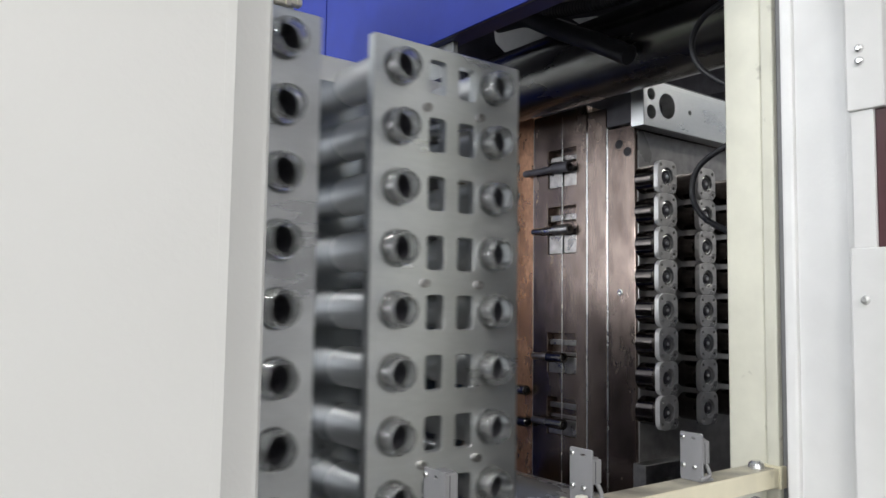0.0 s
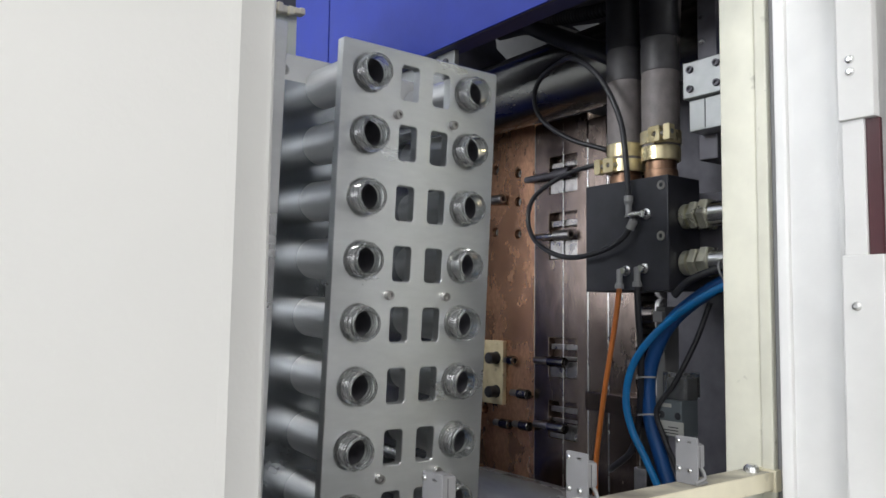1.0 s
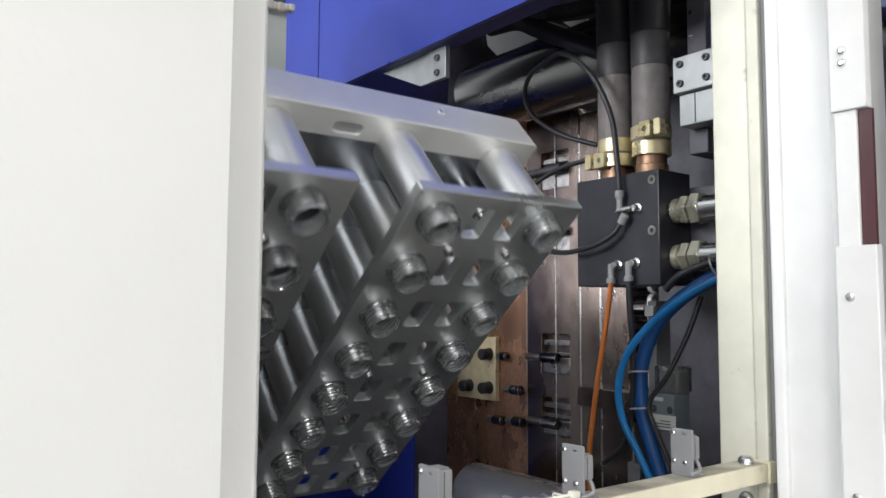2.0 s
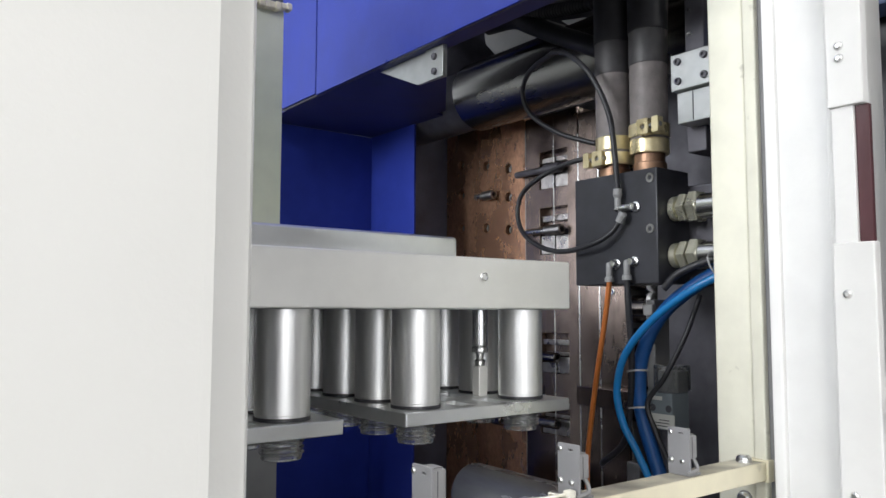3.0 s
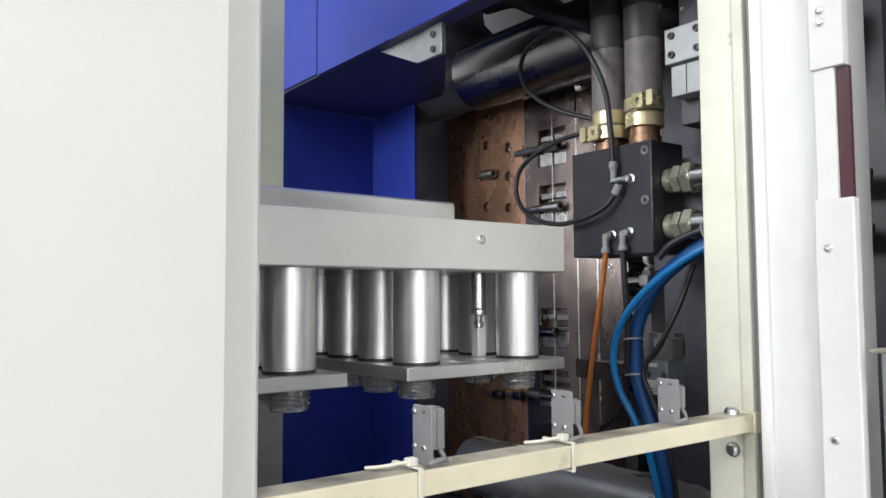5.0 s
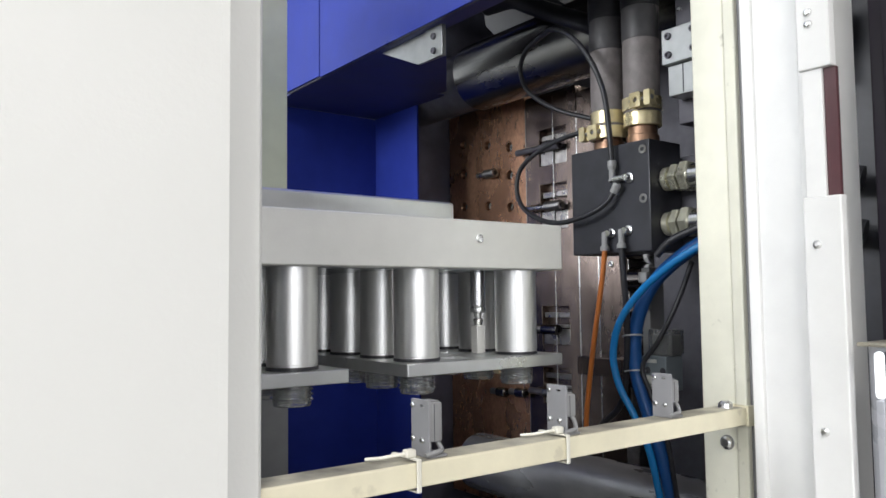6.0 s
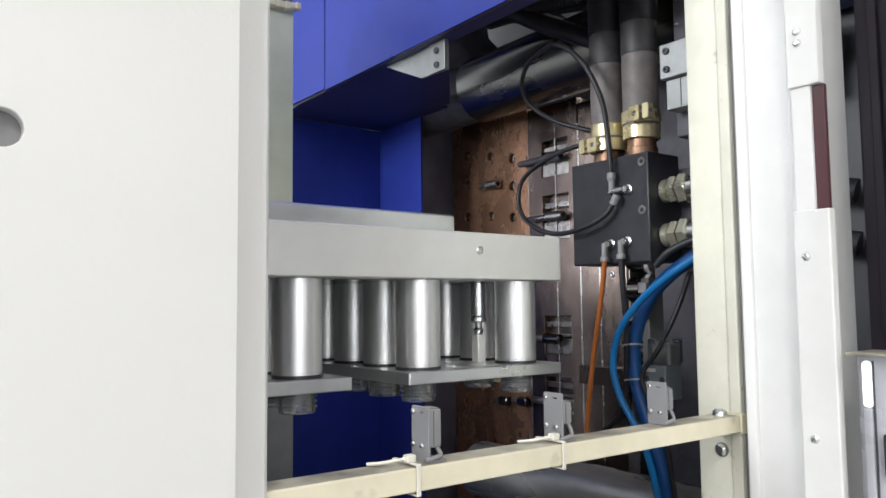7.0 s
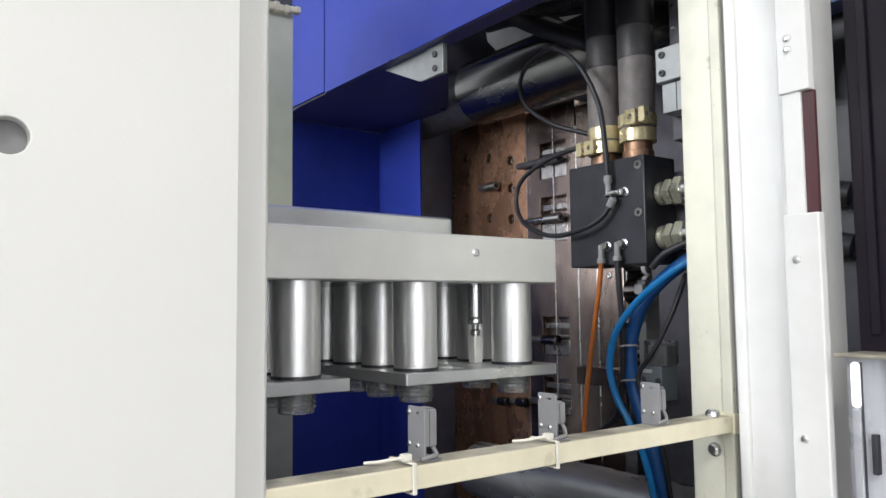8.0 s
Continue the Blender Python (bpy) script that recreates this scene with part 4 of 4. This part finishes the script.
    hose("cable", [(fx + 0.05, 0.628, 1.405), (fx + 0.035, 0.642, 1.35), (fx + 0.02, 0.665, 1.295), (fx + 0.012, 0.688, 1.258), (fx + 0.012, 0.675, 1.22), (fx + 0.016, 0.655, 1.17), (fx + 0.03, 0.65, 1.08)], 0.0036, RUBBER_BLACK, ob, "black cable")
    for y, z, r in ((0.706, 1.300, 0.0135), (0.703, 1.250, 0.0140), (0.578, 1.443, 0.0165)):
        part("cable_tie", lathe(bmesh.new(), [(r, -0.0012), (r + 0.0012, -0.0012), (r + 0.0012, 0.0012), (r, 0.0012)], (fx + 0.014, y, z), (0.1, 0.15, 1) if z < 1.4 else (0, -1, 0.4), 22, True), GREY_LIGHT, ob)
    # solenoid valve with clear cap and label
    valve = part("valve_body", box(bmesh.new(), 0.917, 0.955, 0.660, 0.702, 1.222, 1.272, 0.002), VALVE_GREY, ob, "blue-grey solenoid valve body")
    part("valve_cap", box(bmesh.new(), 0.921, 0.955, 0.655, 0.694, 1.2725, 1.310, 0.003), CLEAR, valve, "clear plastic valve cap")
    part("valve_coil", box(bmesh.new(), 0.927, 0.950, 0.660, 0.688, 1.273, 1.302, 0.002), GREY_LIGHT, valve)
    part("valve_label", box(bmesh.new(), 0.9155, 0.9172, 0.656, 0.700, 1.224, 1.2435, 0.0003), LABEL, valve, "off-white printed label")
    for k in range(3):
        part("label_line", box(bmesh.new(), 0.9150, 0.9156, 0.664, 0.696 - 0.008 * k, 1.2270 + 0.004 * k, 1.2282 + 0.004 * k), INK_AND_SHADE, valve)
    part("valve_plate", box(bmesh.new(), 0.9152, 0.9170, 0.676, 0.692, 1.262, 1.267), LABEL, valve)
    for y in (0.692, 0.666):
        part("valve_screw", lathe(bmesh.new(), [(0.0001, 0.001), (0.004, 0.001), (0.005, 0.0)], (0.917, y, 1.251), (-1, 0, 0), 16), INK_AND_SHADE, valve)
    # grip plate and aluminium block beside the hoses
    plate = part("bolted_plate", box(bmesh.new(), 0.897, 0.912, 0.42, 0.637, 1.678, 1.7275, 0.0012), ALU_DULL, ob, "bolted aluminium plate")
    for y in (0.625, 0.585, 0.52):
        for z in (1.7165, 1.690):
            part("bolt", lathe(bmesh.new(), [(0.0001, 0.001), (0.0022, 0.001), (0.0026, 0.004), (0.0046, 0.004), (0.0050, 0.003), (0.0050, 0.0)], (0.897, y, z), (-1, 0, 0), 18), DARK, plate)
    part("slide_block", box(bmesh.new(), 0.905, 0.95, 0.43, 0.633, 1.634, 1.6765, 0.0012), ALU_DULL, ob, "ground aluminium slide block")
    part("slide_joint", box(bmesh.new(), 0.9043, 0.9052, 0.6078, 0.6090, 1.636, 1.676), INK_AND_SHADE, ob)
    part("upper_box", box(bmesh.new(), 0.945, 0.99, 0.35, 0.632, 1.732, 1.79, 0.002), BLUE_GREY, ob, "dull blue painted box")
    part("upper_box", box(bmesh.new(), 0.94, 0.99, 0.35, 0.604, 1.7905, 1.80, 0.002), BLUE_GREY, ob)
    part("hose_carrier", box(bmesh.new(), 0.935, 0.99, 0.610, 0.640, 1.60, 1.95, 0.002), DARK, ob)
    for z in (1.80, 1.765, 1.71):
        part("carrier_screw", lathe(bmesh.new(), [(0.0001, 0.003), (0.003, 0.003), (0.0038, 0.0)], (0.935, 0.632, z), (-1, 0, 0), 14), BRIGHT, ob)
    part("terminal_strip", box(bmesh.new(), 0.955, 0.99, 0.715, 0.730, 1.25, 1.40, 0.002), GREY_PLASTIC, ob)
    for z in (1.385, 1.345):
        part("terminal", box(bmesh.new(), 0.945, 0.956, 0.712, 0.728, z - 0.008, z + 0.008, 0.002), GREY_LIGHT, ob)
    return ob


MOVING = moving_mould()


def overhead_parts():
    """Corrugated conduit, pale chamfered housing and a white lug above the tie bar."""
    ob = holder("cable_conduit", (0.98, 1.0, 1.86), "black corrugated plastic cable conduit above the tie bar", "conduit")
    hose("conduit", [(0.98, 1.20, 1.975), (0.98, 1.10, 1.943), (0.98, 1.03, 1.925), (0.98, 0.96, 1.910), (0.98, 0.90, 1.899), (0.98, 0.83, 1.890), (0.985, 0.70, 1.885)], 0.0125, RUBBER_BLACK, ob, "black corrugated conduit", 36, True)
    hose("cable", [(0.99, 1.12, 1.935), (0.985, 1.04, 1.922), (0.98, 0.985, 1.893), (0.98, 0.93, 1.862), (0.98, 0.865, 1.828), (0.985, 0.80, 1.79)], 0.0165, RUBBER_BLACK, ob, "black rubber cable")
    part("clip", box(bmesh.new(), 0.965, 0.995, 1.055, 1.075, 1.945, 2.030, 0.002), DARK, ob)
    duct = holder("valve_housing", (1.3, 1.25, 1.95), "pale grey cast housing with chamfered corners above the tie bar", "housing")
    bm = bmesh.new()
    rim = ((1.375, 2.044), (1.326, 2.066), (1.235, 2.050), (1.175, 2.010), (1.140, 1.952), (1.175, 1.930), (1.254, 1.945), (1.333, 1.976), (1.370, 2.012))
    centre = Vector((0, sum(y for y, z in rim) / 9, sum(z for y, z in rim) / 9))
    rings = []
    for x, k in ((1.188, 0.90), (1.200, 1.0), (1.40, 1.0)):
        rings.append([bm.verts.new((x, centre.y + k * (y - centre.y), centre.z + k * (z - centre.z))) for y, z in rim])
    bm.faces.new(rings[0]), bm.faces.new(rings[-1])
    for p, q in zip(rings, rings[1:]):
        for i in range(9):
            bm.faces.new((p[i], p[(i + 1) % 9], q[(i + 1) % 9], q[i]))
    part("shell", bm, GREY_LIGHT, duct)
    lug = holder("white_lug", (1.19, 1.09, 1.93), "small white bracket above the tie bar", "bracket")
    bm = bmesh.new()
    a = [bm.verts.new(p) for p in ((1.185, 1.113, 1.991), (1.185, 1.045, 1.977), (1.185, 1.045, 1.938))]
    b = [bm.verts.new(p.co + Vector((0.006, 0, 0))) for p in a]
    bm.faces.new(a), bm.faces.new(b)
    for i in range(3):
        bm.faces.new((a[i], a[(i + 1) % 3], b[(i + 1) % 3], b[i]))
    part("plate", bm, WHITE_TRIM, lug)


overhead_parts()


# ---------------------------------------------------------------- take-out tool (built upright, facing the mould)
AX_Y, AX_Z = 0.7685, 1.4135
FRONT = AX_Y - 0.1235
COLS = (0.4045, 0.5265)


def takeout_tool():
    ob = holder("takeout_tool", (0.45, AX_Y, AX_Z), "aluminium take-out tool with steel cooling tubes holding clear preforms", "robot tool")
    rows = [AX_Z + 0.21 - 0.06 * k for k in range(8)]
    tube_me = neck_me = None
    seal_me = None
    for stage in range(3):
        off = -0.246 * stage
        holes = []
        for x in COLS:
            holes += [("c", x + off, z, 0.0185) for z in rows]
        for x in (0.452, 0.4905):
            holes += [("r", x + off, z - 0.002, 0.0225, 0.036, 0.0045) for z in rows]
        bm = placed(holed((0.375 + off, 0.563 + off, AX_Z - 0.2385, AX_Z + 0.2385, 0.0015), holes, 0.011, 0.0006), Matrix.Translation((0, FRONT, 0)) @ FACE_NEAR)
        plate = part("stage_plate", bm, ALU, ob, "matt aluminium plate with round and oblong holes")
        for x in (0.4375, 0.5065):
            for z in (0.1745, -0.003, -0.1805):
                part("plate_screw", lathe(bmesh.new(), [(0.0001, 0.003), (0.0018, 0.003), (0.0022, 0.0055), (0.0040, 0.0055), (0.0045, 0.0045), (0.0045, 0.0)], (x + off, FRONT, AX_Z + z), (0, -1, 0), 18), MOULD_GREY, plate)
        for x in COLS:
            for z in rows:
                at = (x + off, FRONT, z)
                if tube_me is None:
                    t = part("cooling_tube", lathe(bmesh.new(), [(0.0165, 0.0116), (0.0200, 0.0116), (0.0206, 0.013), (0.0206, 0.0155), (0.0210, 0.016), (0.0210, 0.0945)], (0, 0, 0), (0, 1, 0), 64), TUBE_STEEL, ob, "brushed steel cooling tube")
                    s = part("tube_seal", lathe(bmesh.new(), [(0.0205, 0.0112), (0.0214, 0.0112), (0.0214, 0.0140), (0.0205, 0.0140)], (0, 0, 0), (0, 1, 0), 36, True), RUBBER_BLACK, ob)
                    prof = [(0.0128, 0.010), (0.0128, -0.0170), (0.0132, -0.0180), (0.0150, -0.0180), (0.0155, -0.0172), (0.0155, -0.0150)]
                    for k in range(3):
                        d = -0.0142 + 0.0040 * k
                        prof += [(0.0155, d), (0.0170, d + 0.0008), (0.0170, d + 0.0016), (0.0155, d + 0.0026)]
                    prof += [(0.0155, -0.0018), (0.0192, -0.0012), (0.0192, -0.0003), (0.0157, 0.0), (0.0157, 0.010)]
                    p = part("preform_neck", lathe(bmesh.new(), prof, (0, 0, 0), (0, 1, 0), 40), CLEAR, ob, "clear plastic threaded preform neck")
                    # black cone, paints the darkness inside the open neck
                    b = part("bore_shade", lathe(bmesh.new(), [(0.0127, -0.004), (0.0126, 0.05), (0.0001, 0.06)], (0, 0, 0), (0, 1, 0), 28), INK_AND_SHADE, ob)
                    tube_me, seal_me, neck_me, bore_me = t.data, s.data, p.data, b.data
                    made = [t, s, p, b]
                else:
                    made = []
                    for name, me in (("cooling_tube", tube_me), ("tube_seal", seal_me), ("preform_neck", neck_me), ("bore_shade", bore_me)):
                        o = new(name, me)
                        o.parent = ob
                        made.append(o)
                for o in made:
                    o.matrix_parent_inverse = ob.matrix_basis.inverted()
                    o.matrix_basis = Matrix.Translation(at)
        for x in (0.4375, 0.5065):
            for z in (0.1745, -0.003, -0.1805):
                c = (x + off, FRONT, AX_Z + z)
                st = part("spring_post", lathe(bmesh.new(), [(0.0077, 0.0940), (0.0077, 0.060), (0.0070, 0.0585), (0.0001, 0.0585)], c, (0, 1, 0), 22), STEEL, ob, "steel spring post")
                part("post_nut", lathe(bmesh.new(), [(0.0001, 0.0585), (0.0076, 0.0582), (0.0080, 0.057), (0.0080, 0.0535), (0.0072, 0.0525), (0.0042, 0.052), (0.0036, 0.047), (0.0056, 0.045), (0.0048, 0.042), (0.0042, 0.039)], c, (0, 1, 0), 18), BRIGHT, st)
                part("post_foot", box(bmesh.new(), c[0] - 0.0052, c[0] + 0.0052, FRONT + 0.0112, FRONT + 0.0395, c[2] - 0.0052, c[2] + 0.0052, 0.0008), MILLED, st)
    holes = [("r", 0.470 - 0.12 * k, AX_Z + 0.222, 0.030, 0.012, 0.0055) for k in range(1, 6)]
    bm = placed(holed((-0.30, 0.566, AX_Z - 0.2385, AX_Z + 0.2385, 0.004), holes, 0.045, 0.001), Matrix.Translation((0, FRONT + 0.095, 0)) @ FACE_NEAR)
    back = part("back_plate", bm, MILLED, ob, "thick aluminium back plate")
    part("polished_face", box(bmesh.new(), -0.299, 0.565, FRONT + 0.0943, FRONT + 0.0949, AX_Z - 0.236, AX_Z + 0.212), POLISHED, back, "polished mirror-like facing")
    part("edge_hole", lathe(bmesh.new(), [(0.0001, 0.0003), (0.0026, 0.0004), (0.0032, 0.0012), (0.0040, 0.0008), (0.0042, -0.001)], (0.4560, FRONT + 0.1230, AX_Z + 0.2402), (0, 0, 1), 22), BRIGHT, back, "bright tapped hole")
    part("mounting_plate", box(bmesh.new(), -0.30, 0.454, FRONT + 0.1405, FRONT + 0.1605, AX_Z - 0.19, AX_Z + 0.206, 0.004, 3), ALU, ob, "aluminium mounting plate")
    part("robot_arm", box(bmesh.new(), -0.9, -0.25, FRONT + 0.10, FRONT + 0.22, AX_Z - 0.06, AX_Z + 0.06, 0.006), ALU, ob, "aluminium robot arm")
    return ob


TOOL = takeout_tool()


# ---------------------------------------------------------------- what moves
def motions():
    tool_rows = [(0.0, 0.0, 0.042), (0.1, 0.0, 0.010), (0.2, 0.0, 0.001), (0.3, 0.0, 0.0), (0.6, 0.0, 0.0), (0.8, 0.3, -0.001), (0.9, 1.2, -0.001), (1.0, 3.2, -0.001), (1.1, 7.3, 0.0), (1.2, 12.0, 0.001), (1.3, 16.8, 0.002),
                 (1.5, 25.5, 0.006), (1.7, 34.4, 0.008), (2.2, 57.0, 0.013), (2.7, 79.5, 0.016), (2.8, 83.8, 0.0163), (2.9, 88.0, 0.0165), (3.0, 90.0, 0.0165), (3.1, 90.0, 0.0165), (8.0, 90.0, 0.0165)]
    walk(TOOL, [(t, pose(0.45 + dx, AX_Y, AX_Z, a, 0, 0)) for t, a, dx in tool_rows])
    mould_rows = [(0.0, 0.313), (0.1, 0.300), (0.2, 0.262), (0.3, 0.208), (0.4, 0.155), (0.5, 0.112), (0.6, 0.074), (0.7, 0.044), (0.8, 0.021), (0.9, 0.009), (1.0, 0.002), (1.1, 0.0), (1.3, 0.0), (8.0, 0.0)]
    walk(MOVING, [(t, pose(1.2, 0.70 - d, 0.95)) for t, d in mould_rows])


motions()
